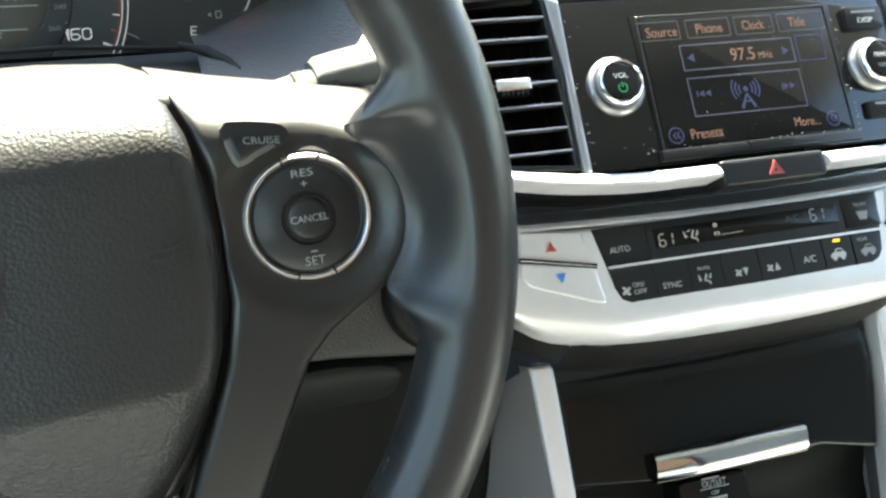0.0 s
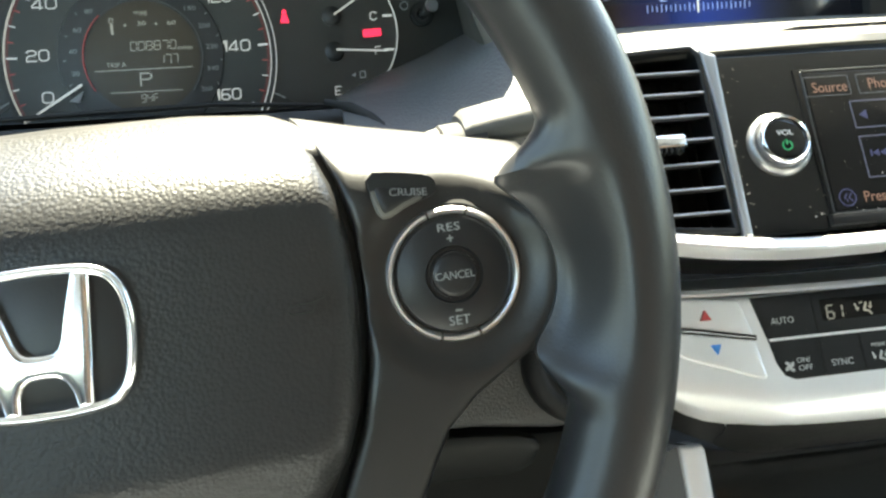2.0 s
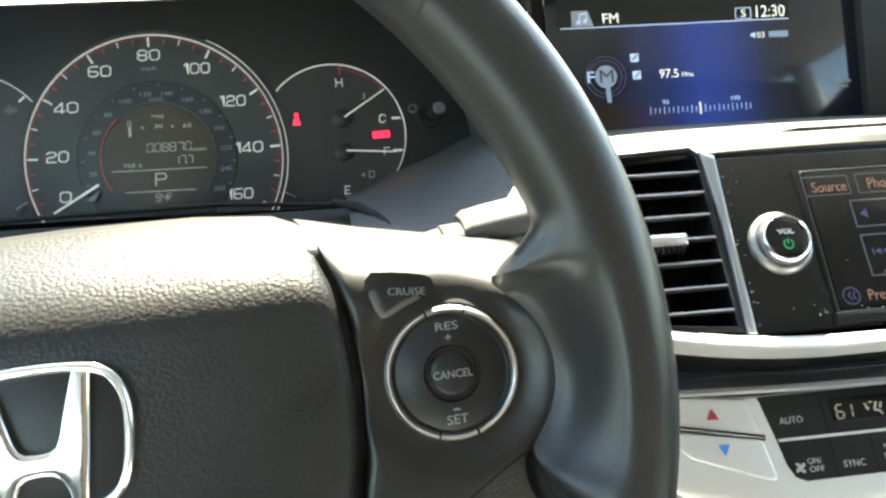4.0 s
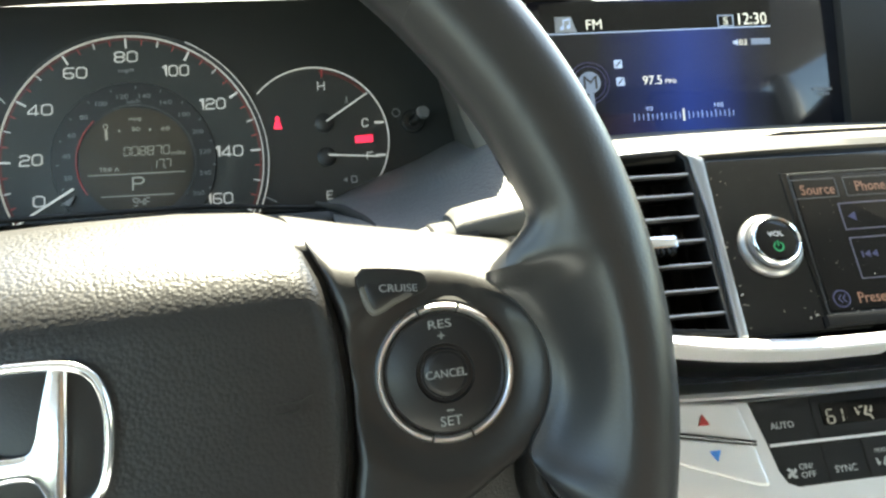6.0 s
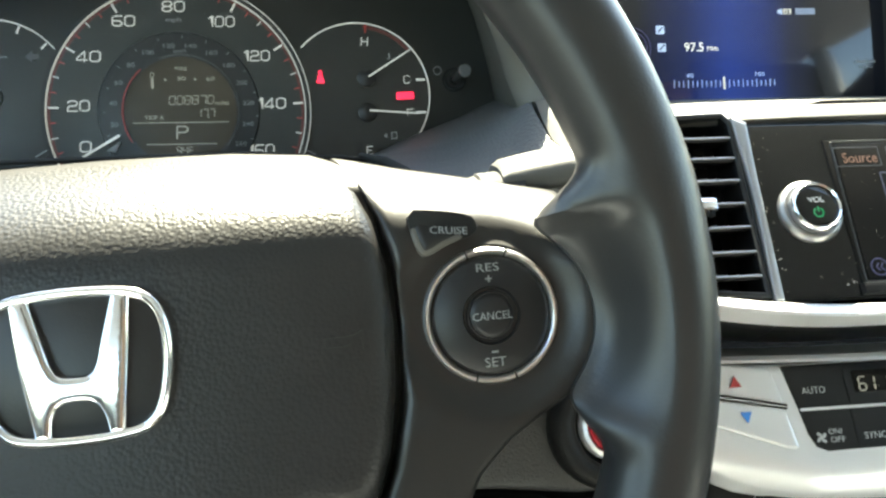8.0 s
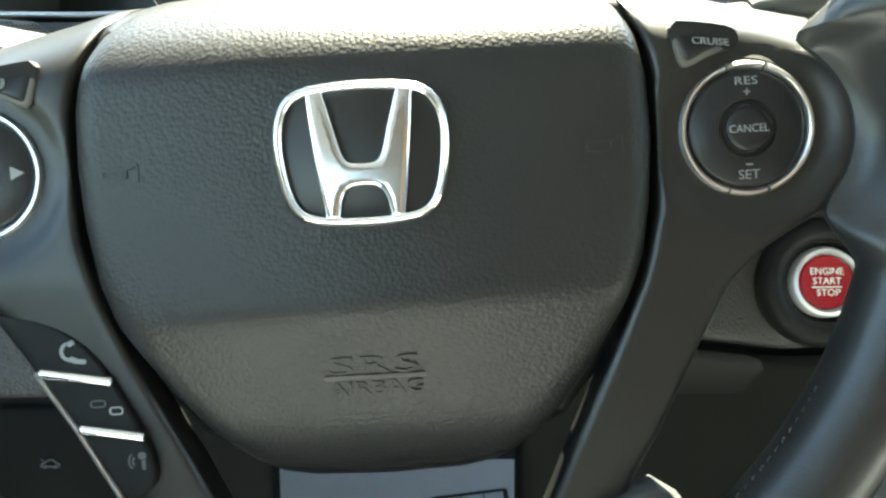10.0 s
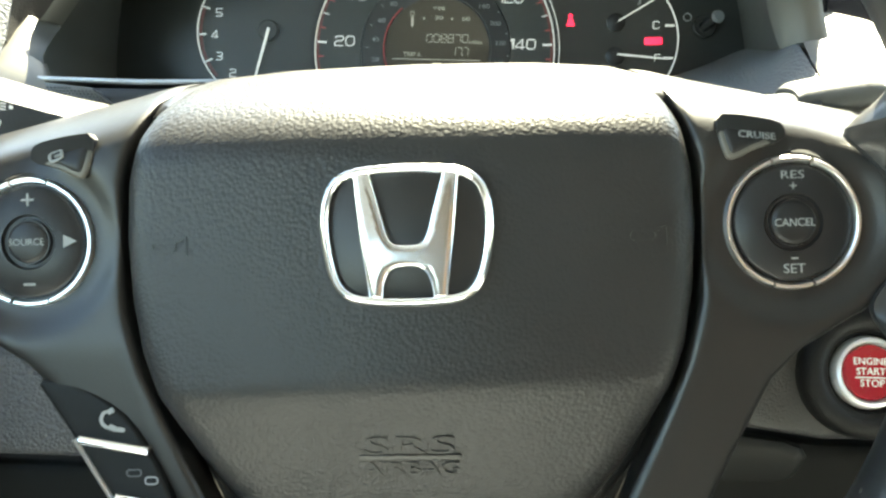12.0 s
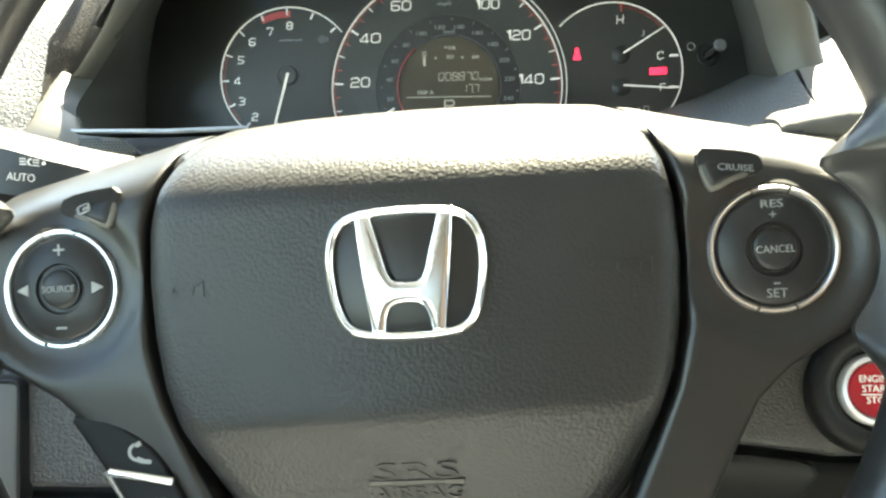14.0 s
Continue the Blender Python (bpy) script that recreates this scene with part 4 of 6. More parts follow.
stem = part("reset_stem", sweep([(156, FY, 132.5), (160, FY - 16, 134.6)], [3.2, 3.0], 18), CLEAR, cluster, "dark reset stem")
part("stem_collar", lathe([(4.4, FY - 2), (6.4, FY - 2.6), (7.2, FY - 1), (7.2, FY + 1), (4.4, FY + 1), (4.4, FY - 2)], 156, 132.5, 24), CLEAR, cluster)
part("stem_tip", sweep([(160, FY - 16, 134.6), (160.6, FY - 18, 134.9)], [3.9, 3.4], 18), GREY_TRIM, stem)
part("reset_mark", frame_slab(circle(2.6, 146, 138.3, 16), 0.5, FY - 0.6, FY + 0.4, 0.1), GREY_INK, cluster)

# the hood: a deep tunnel round the gauges
hood = thing("cluster_hood", "dark matt plastic hood around the gauges", "gauge hood", dash(0, 0, 0))


FRONT = [(104, 74), (40, 75), (-60, 76), (-180, 76), (-201, 79), (-207, 90), (-207, 111), (-184, 134), (-164, 160), (-138, 192), (-100, 210), (0, 216), (90, 212), (126, 196), (149, 168), (164, 139), (172, 118), (178, 101)]
BACK = [(104, 72), (40, 72), (-60, 72), (-188, 74), (-202, 80), (-206, 92), (-207, 112), (-206, 145), (-198, 180), (-170, 206), (-120, 214), (0, 218), (110, 214), (150, 206), (166, 186), (176, 150), (181, 122), (185, 100)]


def outward(o, d):
    c = Vector((-5, 120))
    return [tuple(Vector(p) + (Vector(p) - c).normalized() * d) for p in o]


def ring_of(o, y, foot=0.0, base=-999.0):
    """A ring of the hood at depth y, set back by foot at its left above base, and set back at its lower right."""
    return bent([(x, y + (16.0 if y < 180 else 0.0) * max(0.0, min(1.0, (x - 140) / 30)) * max(0.0, min(1.0, (170 - z) / 50)) + foot * max(0.0, min(1.0, (-150 - x) / 45)) * max(0.0, min(1.0, (150 - z) / 30)) * max(0.0, min(1.0, (z - base) / 15)), z) for x, z in o], 3)


# The wall's grey holds bounced light and haze.
part("inner_wall", loft([ring_of(BACK, 268), ring_of([((a[0] + b[0]) / 2, (a[1] + b[1]) / 2) for a, b in zip(FRONT, BACK)], 222), ring_of(FRONT, 176, 16, 94), ring_of(FRONT, 170, 20, 94), ring_of([(x - 7.5 if x < -195 and z < 112 else x, z) for x, z in FRONT], 170.5, 8, 94)], close=False), INNER_WALL, hood)
WIDE = [7, 7.5, 9, 11, 15, 20, 22, 24, 24, 24, 24, 22]


def grown(k, d):
    """The hood's edge from the left foot round to the right, moved out by k times its width and d more."""
    return [outward([p], w * k + d)[0] for p, w in zip(FRONT[6:], WIDE)]


LIPY = [(0.0, 0.0, 170), (0.0, 0.12, 164), (0.0, 0.5, 159), (0.0, 0.85, 158), (0.0, 1.0, 160)]
part("lip", loft([ring_of(grown(k, d), y, 20) for d, k, y in LIPY], close=False), LIP, hood, "smooth grey front lip")
part("outer_shell", loft([ring_of(grown(1.0, 0.0)[1:], 160), ring_of([((a[0] + b[0]) / 2, (a[1] + b[1]) / 2) for a, b in zip(grown(0.75, 3.0)[1:], outward(BACK[7:], 5))], 215), ring_of(outward(BACK[7:], 4), 272)], close=False), DASH_SKIN, hood, "grained outer skin")
# One lip in two colours: sky reflection painted in at left, out at right.
part("chrome_lip", sweep([(-204, 160, 76.5), (-150, 158, 75), (-104, 157.4, 76)], [1.2, 1.5, 1.2], 10), GREY_TRIM, hood, "satin lip below the gauges")
part("dark_lip", sweep([(-104, 157.4, 76), (-60, 157, 77), (40, 157, 78), (100, 160, 74)], [1.2, 1.3, 1.2, 1.0], 10), BROW, hood, "same lip below the gauges, blackened where it reflects no sky")
part("lip_end", sweep([(92, 159.5, 76), (104, 156, 72.5), (113, 147, 66), (119, 132, 58), (121, 116, 49)], [1.6, 2.4, 2.6, 2.4, 2.0], 10), GAP, hood, "dark rounded end of the lip")
part("lower_apron", loft([[(x, y, z) for x in (-206, -120, -40, 40, 110)] for y, z in ((262, 76), (200, 75), (166, 73), (156, 62), (152, 40))], close=False), HOOD_WALL, hood)
lens_rows = [[(x, y + 0.00035 * x * x, z) for x in range(-200, 201, 20)] for y, z in ((241, 74), (240.2, 80), (236.2, 112), (231.6, 150), (225.0, 206))]
lens = part("lens", loft(lens_rows, close=False), LENS, cluster, "clear lens")
lens.visible_shadow = False
# ================= dashboard =================
dashboard = thing("dashboard", "black grained dashboard around the gauges and the centre stack", "dashboard", dash(0, 0, 0))


def skin(name, curves, material, label=""):
    """A skin through curves of points; the skin is 3 mm thick."""
    bm = loft(curves, close=False)
    bmesh.ops.recalc_face_normals(bm, faces=bm.faces)
    bmesh.ops.solidify(bm, geom=list(bm.faces), thickness=3.0)
    return part(name, bm, material, dashboard, label)


# padded ledge between the gauges and the centre vent
skin("right_ledge", [bent(c) for c in (
    [(102, 262, 84), (130, 262, 96), (157, 262, 106), (175, 262, 114), (190, 262, 120)],
    [(101, 210, 79), (130, 210, 85), (150, 210, 92), (168, 209, 99), (185, 208, 106)],
    [(100, 180, 75), (131, 180, 78.5), (148, 180, 82.5), (166, 180, 91), (183, 180, 101)],
    [(100, 165, 70), (131, 164, 70), (150, 162, 74), (168, 164, 84), (181.5, 166, 97.5)],
    [(100, 140, 62), (131, 138, 60), (150, 142, 64), (170, 146, 70), (185, 147.5, 77)],
    [(99, 115, 50), (131, 106, 46), (150, 104, 49), (172, 104, 54), (187, 106, 60)],
    [(98, 125, 10), (130, 122, 10), (150, 122, 12), (170, 122, 14), (188, 122, 16)])], DASH_SKIN, "padded ledge with leather grain")
# Ledge end: paler than the hard dash plastic, bounced sun put into its colour.
skin("ledge_end", [bent(c) for c in (
    [(191, 262, 123), (207, 262, 130), (230, 262, 140)],
    [(186, 208, 107), (204, 206, 113), (227, 203, 120)],
    [(183, 166, 98.5), (202, 164, 101), (225, 162, 104)],
    [(184.4, 157, 88), (202, 150, 96), (224, 142, 99)],
    [(187, 147.5, 77), (203, 136, 86), (223.5, 126, 90)],
    [(189, 112, 62), (205, 116, 70), (223, 116, 75)],
    [(190, 124, 14), (206, 124, 15), (223, 124, 18)])], LIP, "smooth end of the ledge beyond a seam, paler for bounced sun")
FOOT = [(-232, -226.5, 117.5, 196), (-235, -224.3, 114, 193), (-236.5, -219.9, 107, 186), (-236, -212.5, 95, 175), (-235, -205.3, 85, 166), (-234.5, -198.5, 76, 158), (-235.5, -197, 66, 155), (-236, -197, 56, 152)]
skin("side_cap", [bent([(x0 - 1.5, y + 14, z), (x0, y + 4, z), (x0 + (x1 - x0) * 0.35, y - 0.5, z), (x0 + (x1 - x0) * 0.75, y - 0.5, z), (x1 - 0.6, y + 2, z), (x1, y + 6, z)], 4) for x0, x1, z, y in FOOT], LIP, "smooth sunlit foot of the hood")
skin("left_ledge", [bent(c) for c in (
    [(-214, 262, 228), (-225, 260, 236), (-275, 254, 246), (-345, 246, 254)],
    [(-224, 216, 178), (-240, 213, 184), (-280, 208, 192), (-345, 200, 198)],
    [(-233, 188, 132), (-248, 185, 137), (-284, 181, 144), (-345, 173, 150)],
    [(-231, 176, 98), (-254, 163, 102), (-284, 159, 106), (-345, 151, 110)],
    [(-233, 164, 76), (-255, 148, 78), (-284, 143, 82), (-345, 139, 86)],
    [(-233, 144, 20), (-255, 136, 20), (-284, 134, 20), (-345, 132, 20)])], DASH_SKIN, "sunlit ledge with leather grain")

# The sun reaches this flank; the near-black colour supplies its shade.
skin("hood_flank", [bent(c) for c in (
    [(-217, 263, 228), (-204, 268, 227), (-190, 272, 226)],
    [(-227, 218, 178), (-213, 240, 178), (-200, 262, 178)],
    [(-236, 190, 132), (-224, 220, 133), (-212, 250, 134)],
    [(-234, 178, 98), (-229, 203, 99), (-222, 230, 100)])], BROW, "flank between hood and ledge, blackened for its shade")

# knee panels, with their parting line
# Right panel: darker copy of the left one's skin, shade put into colour.
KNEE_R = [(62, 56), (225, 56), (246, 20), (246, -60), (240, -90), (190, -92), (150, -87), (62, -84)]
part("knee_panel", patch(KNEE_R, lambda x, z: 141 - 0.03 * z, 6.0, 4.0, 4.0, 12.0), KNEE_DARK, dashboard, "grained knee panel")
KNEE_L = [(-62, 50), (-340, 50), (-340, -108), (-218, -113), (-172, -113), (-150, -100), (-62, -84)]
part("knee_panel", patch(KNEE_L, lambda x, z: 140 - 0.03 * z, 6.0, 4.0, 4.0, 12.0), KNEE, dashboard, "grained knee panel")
LOW_R = [(62, -88), (150, -91), (190, -95), (240, -95), (236, -200), (225, -300), (62, -300)]
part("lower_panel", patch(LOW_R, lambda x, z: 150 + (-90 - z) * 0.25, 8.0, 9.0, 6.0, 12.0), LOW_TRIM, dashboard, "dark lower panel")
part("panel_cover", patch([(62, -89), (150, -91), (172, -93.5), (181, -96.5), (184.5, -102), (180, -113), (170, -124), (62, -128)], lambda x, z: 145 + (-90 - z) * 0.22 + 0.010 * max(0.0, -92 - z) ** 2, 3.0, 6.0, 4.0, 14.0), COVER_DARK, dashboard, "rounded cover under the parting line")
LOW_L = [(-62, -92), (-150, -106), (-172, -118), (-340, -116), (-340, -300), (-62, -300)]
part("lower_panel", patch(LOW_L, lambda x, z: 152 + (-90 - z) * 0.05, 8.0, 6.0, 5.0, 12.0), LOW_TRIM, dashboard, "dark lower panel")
part("switch_recess", slab(rrect(86, 62, 4, -262, -88), 134, 150, 2), HOOD, dashboard, "dark switch panel")
part("recess_edge", frame_slab(rrect(90, 66, 5, -262, -88), 2.0, 133, 146, 0.8), PANEL, dashboard)
cm = line(-179, -150.2, -178.6, -148.6, 0.5, 153.6, 155.8)
for x0, z0, x1, z1 in ((-178.6, -148.6, -176.6, -148.2), (-176.6, -148.2, -175.4, -146.8), (-175.4, -146.8, -172.6, -146.8), (-172.6, -146.8, -171.2, -148.4), (-171.2, -148.4, -169.8, -148.8), (-169.8, -148.8, -169.8, -150.2), (-169.8, -150.2, -179, -150.2), (-176.6, -148.2, -178.8, -146.2)):
    line(x0, z0, x1, z1, 0.5, 153.6, 155.8, None, cm)
for x in (-177.0, -171.8):
    slab(circle(0.9, x, -150.3, 10), 153.5, 155.8, 0, cm)
part("bonnet_mark", cm, DIM_INK, dashboard, "pale car mark")

# speaker grille strip left of the column
gr = slab([(-196, 73), (-172, 70.6), (-161, 62.4), (-170, 60), (-192, 64)], 150, 156, 0.5)
grille = part("grille", gr, HOOD, dashboard, "small mesh grille")
holes = bmesh.new()
for i in range(18):
    for j in range(8):
        x, z = -194 + i * 1.9 + (j % 2) * 0.95, 61.2 + j * 1.5
        if 63.4 - (x + 192) * 0.16 < z < min(71.6 - (x + 196) * 0.1, 62.6 - (x + 162) * 0.74):
            slab(rrect(1.2, 1.0, 0.4, x, z, 1), 149.6, 150.2, 0, holes)
part("grille_mesh", holes, GAP, grille, kind="stuff")

# the top deck in front of the upper display, and the dash top behind
skin("top_deck", [bent(c) for c in (
    [(214, 300, 118), (290, 303, 124), (381, 304, 125), (480, 303, 124), (560, 298, 120)],
    [(214, 240, 108), (290, 238, 110), (381, 236, 111), (480, 238, 110), (560, 240, 106)],
    [(214, 170, 96), (290, 160, 95), (381, 158, 95.5), (480, 160, 95), (560, 170, 92)],
    [(214, 150, 90), (290, 144, 90.5), (381, 142, 91), (480, 144, 90), (560, 150, 86)],
    [(214, 146, 84), (290, 141, 86.5), (381, 139.5, 87), (480, 141, 86), (560, 146, 80)])], LIP, "sunlit top deck")
part("deck_slit", slab([(336, 0), (540, 0), (540, 5), (344, 5)], -1.2, 3, 0.4), GAP, dashboard, "dark slit in the deck", m=pose(0, 0.178, 0.0968, 80))
skin("dash_top", [bent(c) for c in (
    [(-470, 250, 175), (-230, 275, 225), (0, 275, 236), (220, 275, 225), (381, 330, 215), (900, 330, 200)],
    [(-470, 400, 230), (-230, 400, 260), (0, 400, 268), (220, 400, 262), (381, 420, 255), (900, 420, 240)],
    [(-470, 960, 440), (-230, 960, 445), (0, 960, 450), (220, 960, 445), (381, 960, 440), (900, 960, 435)])], DASH_SKIN)
skin("passenger_dash", [bent(c) for c in (
    [(560, 260, 205), (700, 250, 200), (900, 240, 195)],
    [(560, 150, 86), (700, 140, 90), (900, 135, 95)],
    [(560, 130, -60), (700, 125, -60), (900, 125, -60)],
    [(560, 170, -300), (700, 170, -300), (900, 170, -300)])], DASH_SKIN)

# ================= engine start button =================
ES = thing("engine_start_button", "round red engine start button in a silver ring and black collar", "start button", dash(206, 137, -58.2, -6, 0, 0))
part("collar", lathe([(31.4, 7), (31.2, 2), (30.0, -1.6), (27.6, -3.8), (24.4, -4.6), (22.8, -4.2), (21.6, -2.6), (20.8, -2.2), (19.4, -2.4), (18.4, -0.8), (18.2, 4), (31.4, 7)], 0, 0, 48), BROW, ES, "black grained collar")
part("well", disc(21, 0, 0, 2, 8, 0.5), GAP, ES)
part("silver_ring", lathe([(13.4, 1), (13.6, -3.6), (14.4, -4.6), (15.8, -4.0), (16.8, -1.4), (17.2, 4), (13.4, 4), (13.4, 1)], 0, 0, 48), SILVER, ES, "satin silver ring")
rb = part("button", lathe([(0, -2.6), (8, -2.8), (12.0, -3.4), (13.0, -2.6), (13.3, 3), (0, 3)], 0, 0, 40), RED_BUTTON, ES, "red button")
words("ENGINE", 0, 5.2, 15.4, 3.2, WHITE_INK, rb, -3.2)
words("START", 0, 0.6, 13.2, 3.2, WHITE_INK, rb, -3.2)
words("STOP", 0.6, -4.8, 11.0, 3.2, WHITE_INK, rb, -3.2)
part("rule", slab(rrect(14, 0.5, 0.1, 0, -2.3), -3.2, -2.6, 0), WHITE_INK, rb)

# ================= centre stack =================
AU = (381, 120, 30, -20)
audio = thing("audio_unit", "gloss black audio unit with a dusty touch screen", "car radio", dash(*AU))
plate = part("face_plate", slab([(-99.5, 57), (99.5, 57), (102.5, -34), (-102.5, -34)], 0, 25, 1.5), PIANO, audio, "dusty gloss black face")
part("screen_step", slab([(-63, 47), (61, 47), (58, -31), (-61, -31)], -1.2, 4, 0.8), GLASS_BLACK, audio)
scr = part("touch_screen", slab(rrect(114, 70, 1.2, -1.2, 9.2), -1.7, 2, 0.3), GLASS_BLACK, audio, "dark touch screen with orange words")
part("screen_edge", frame_slab(rrect(117.4, 73.4, 1.5, -1.2, 9.2), 0.7, -1.9, 2, 0.2), DASH_HARD, audio)
part("lower_lip", slab([(-62, -27.6), (60, -27.6), (60, -33), (-62, -33)], -3.4, 4, 0.9), PANEL, audio)
part("lip_notch", slab([(-12, -27.4), (17, -27.4), (15, -31.6), (-10, -31.6)], -4.0, -2.6, 0.2), GAP, audio, "dark notch")
for s, x, z, w, h in (("Source", -46.3, 36.4, 18.0, 5.4), ("Phone", -17.7, 36.9, 16.0, 5.4), ("Clock", 9.4, 37.0, 13.6, 5.2), ("Title", 37.1, 37.0, 10.4, 5.2), ("Presets", -33.4, -20.3, 18.6, 5.2), ("More...", 28.4, -19.6, 16.0, 5.0), ("97.5", -1.2, 21.0, 14.5, 7.0), ("MHz", 12.6, 19.6, 8.4, 3.6)):
    words(s, x, z, w, h, ORANGE_TEXT, scr, -1.95)
for x0, x1 in ((-59.5, -35.5), (-31.5, -5), (-2, 22), (25, 54)):
    tab_o = frame_slab(rrect(x1 - x0, 10.5, 0.8, (x0 + x1) / 2, 37), 0.45, -1.9, -1.5, 0.1)
    part("tab_frame", tab_o, DIM_INK, scr)
for x0, x1, z0, z1 in ((-38.1, 31.0, 14.0, 28.4), (-37.9, 31.4, -11.3, 10.0), (33.2, 50.6, 14.2, 29.0)):
    part("field_frame", frame_slab(rrect(x1 - x0, z1 - z0, 0.4, (x0 + x1) / 2, (z0 + z1) / 2), 0.55, -1.95, -1.5, 0.1), VIOLET_LINE if x1 < 32 else BLUE_LINE, scr)
for x, s in ((-32.5, -1), (25.5, 1)):
    part("arrow_mark", slab([(x + s * 2.2, 21), (x - s * 1.8, 23.4), (x - s * 1.8, 18.6)], -1.95, -1.5, 0), BLUE_LINE, scr)
for x in (-29.5, 22.5):
    sk = line(x - 4, -0.6, x - 4, 2.6, 0.8, -1.95, -1.5)
    for d in (-1.6, 2.2):
        slab([(x + d - 1.6, 1), (x + d + 1.6, 2.8), (x + d + 1.6, -0.8)] if x < 0 else [(x + d + 1.6, 1), (x + d - 1.6, 2.8), (x + d - 1.6, -0.8)], -1.95, -1.5, 0, sk)
    part("skip_mark", sk, BLUE_LINE, scr)
an = line(-4.5, -1.2, -8.6, -9.0, 0.9, -1.95, -1.5, 1.6)
line(-4.5, -1.2, -0.6, -9.0, 0.9, -1.95, -1.5, 1.6, an)
slab(circle(1.5, -4.5, 1.4, 12), -1.95, -1.5, 0, an)
line(-6.6, -5.4, -2.4, -5.4, 0.8, -1.95, -1.5, None, an)
for r in (3.6, 5.8, 8.0):
    arc_bar(-4.5, 1.6, r, r + 0.8, -38, 38, -1.95, -1.5, bm=an)
    arc_bar(-4.5, 1.6, r, r + 0.8, 142, 218, -1.95, -1.5, bm=an)
part("mast_mark", an, BLUE_LINE, scr)
for x, z in ((-51.2, -20.1), (45.2, -19.6)):
    part("round_mark", frame_slab(circle(4.4, x, z, 24), 0.6, -1.95, -1.5, 0.1), BLUE_LINE, scr)
    chev = bmesh.new()
    for dx in (-1.6, 0.6):
        line(x + dx, z, x + dx + 1.6, z + 1.9, 0.6, -1.95, -1.5, None, chev)
        line(x + dx, z, x + dx + 1.6, z - 1.9, 0.6, -1.95, -1.5, None, chev)
    part("chevron_mark", chev, BLUE_LINE, scr)


# dust caught along the edges of the screen and the plate
rnd = random.Random(7)
specks = bmesh.new()
spots = [(-66 + rnd.gauss(0, 2.2), rnd.uniform(-32, 46)) for _ in range(8)] + [(rnd.uniform(-62, 60), -26.8 + rnd.gauss(0, 0.5)) for _ in range(30)]
spots += [(62 + rnd.gauss(0, 1.4), rnd.uniform(-31, 40)) for _ in range(26)] + [(rnd.uniform(-97, 97), rnd.uniform(-32, 54)) for _ in range(13)] + [(-98.5 + rnd.gauss(0, 0.8), rnd.uniform(-32, 50)) for _ in range(16)]
for x, z in spots:
    r = 0.16 + 0.34 * rnd.random() ** 2
    front = -2.0 if -59 < x < 57 and -26 < z < 45 else (-1.4 if abs(x) < 61 and -31 < z < 46 else -0.2)
    slab(circle(r, x, z, 6), front, front + 0.15, 0, specks)
part("dust_specks", specks, DUST, plate, "scattered pale dust", kind="stuff")


def rotary(x, z, word):
    k = thing("rotary_knob", "satin silver rotary knob with a black cap on the audio unit", "knob", dash(*AU) @ pose(x * 0.001, 0, z * 0.001), "audio knobs")
    part("skirt", lathe([(15.9, 1), (15.9, -1.4), (15.4, -2.4), (14.2, -3.8), (13.4, -4.2), (12.4, -4.0), (12.0, -3.4), (10.4, -3.4), (10.4, 1), (15.9, 1)], 0, 0, 56), MID_SILVER, k, "brushed silver skirt")
    part("knurl", lathe([(12.0, -3.2), (12.1, -5.0), (12.7, -5.2), (12.7, -5.7), (12.2, -5.9), (12.2, -6.4), (12.6, -6.6), (12.6, -7.0), (10.4, -7.2), (10.4, -3.2), (12.0, -3.2)], 0, 0, 56), GREY_TRIM, k, "dark knurled band")
    part("rim_ring", lathe([(10.4, -6), (10.6, -8.4), (11.3, -9.0), (12.2, -8.2), (12.5, -6.6), (10.4, -6)], 0, 0, 56), CHROME, k, "chrome ring")
    cap = part("cap", lathe([(0, -7.8), (9.4, -7.8), (10.6, -7.2), (10.6, -2), (0, -2)], 0, 0, 48), PIANO, k, "gloss black cap")
    words(word, 0, 3.2, 8.0, 2.6, WHITE_INK, cap, -8.0)
    if word == "VOL":
        pw = arc_bar(0, -3.2, 1.9, 2.6, -240, 60, -8.05, -7.6)
        slab(rrect(0.7, 2.8, 0.2, 0, -1.6), -8.05, -7.6, 0, pw)
        part("power_mark", pw, GREEN_LAMP, cap, "lit green power mark")
    else:
        words("TUNE", 0, -3, 7.4, 2.2, GREY_INK, cap, -8.0)
    return k


rotary(-78.4, 9.2, "VOL")
rotary(80.6, 9.2, "MENU")
for z, h, s in ((37, 13, "DISP"), (-17, 10, "")):
    b = part("side_button", slab(rrect(25, h, 1.5, 81.5, z), -2.6, 3, 0.8), PANEL, audio, "small button")
    if s:
        words(s, 81.5, z - 2, 10, 3.0, WHITE_INK, b, -2.8)
    part("dash_bar", slab(rrect(16, 1.2, 0.3, 81.5, z + 3), -2.85, -2.4, 0), GREY_INK, b)

# air vent beside the audio unit
vent = thing("air_vent", "black air vent with thin slats and a chrome tab", "air vent", dash(*AU))
part("housing", frame_slab([(-158, 62), (-112, 63.5), (-107.5, 58), (-106.5, -33), (-158, -28)], 3.0, -2.0, 30, 1.2), PANEL, vent)
part("backing", slab([(-156, 60), (-110, 60), (-108, -32), (-156, -28)], 26, 30, 0), GAP, vent)
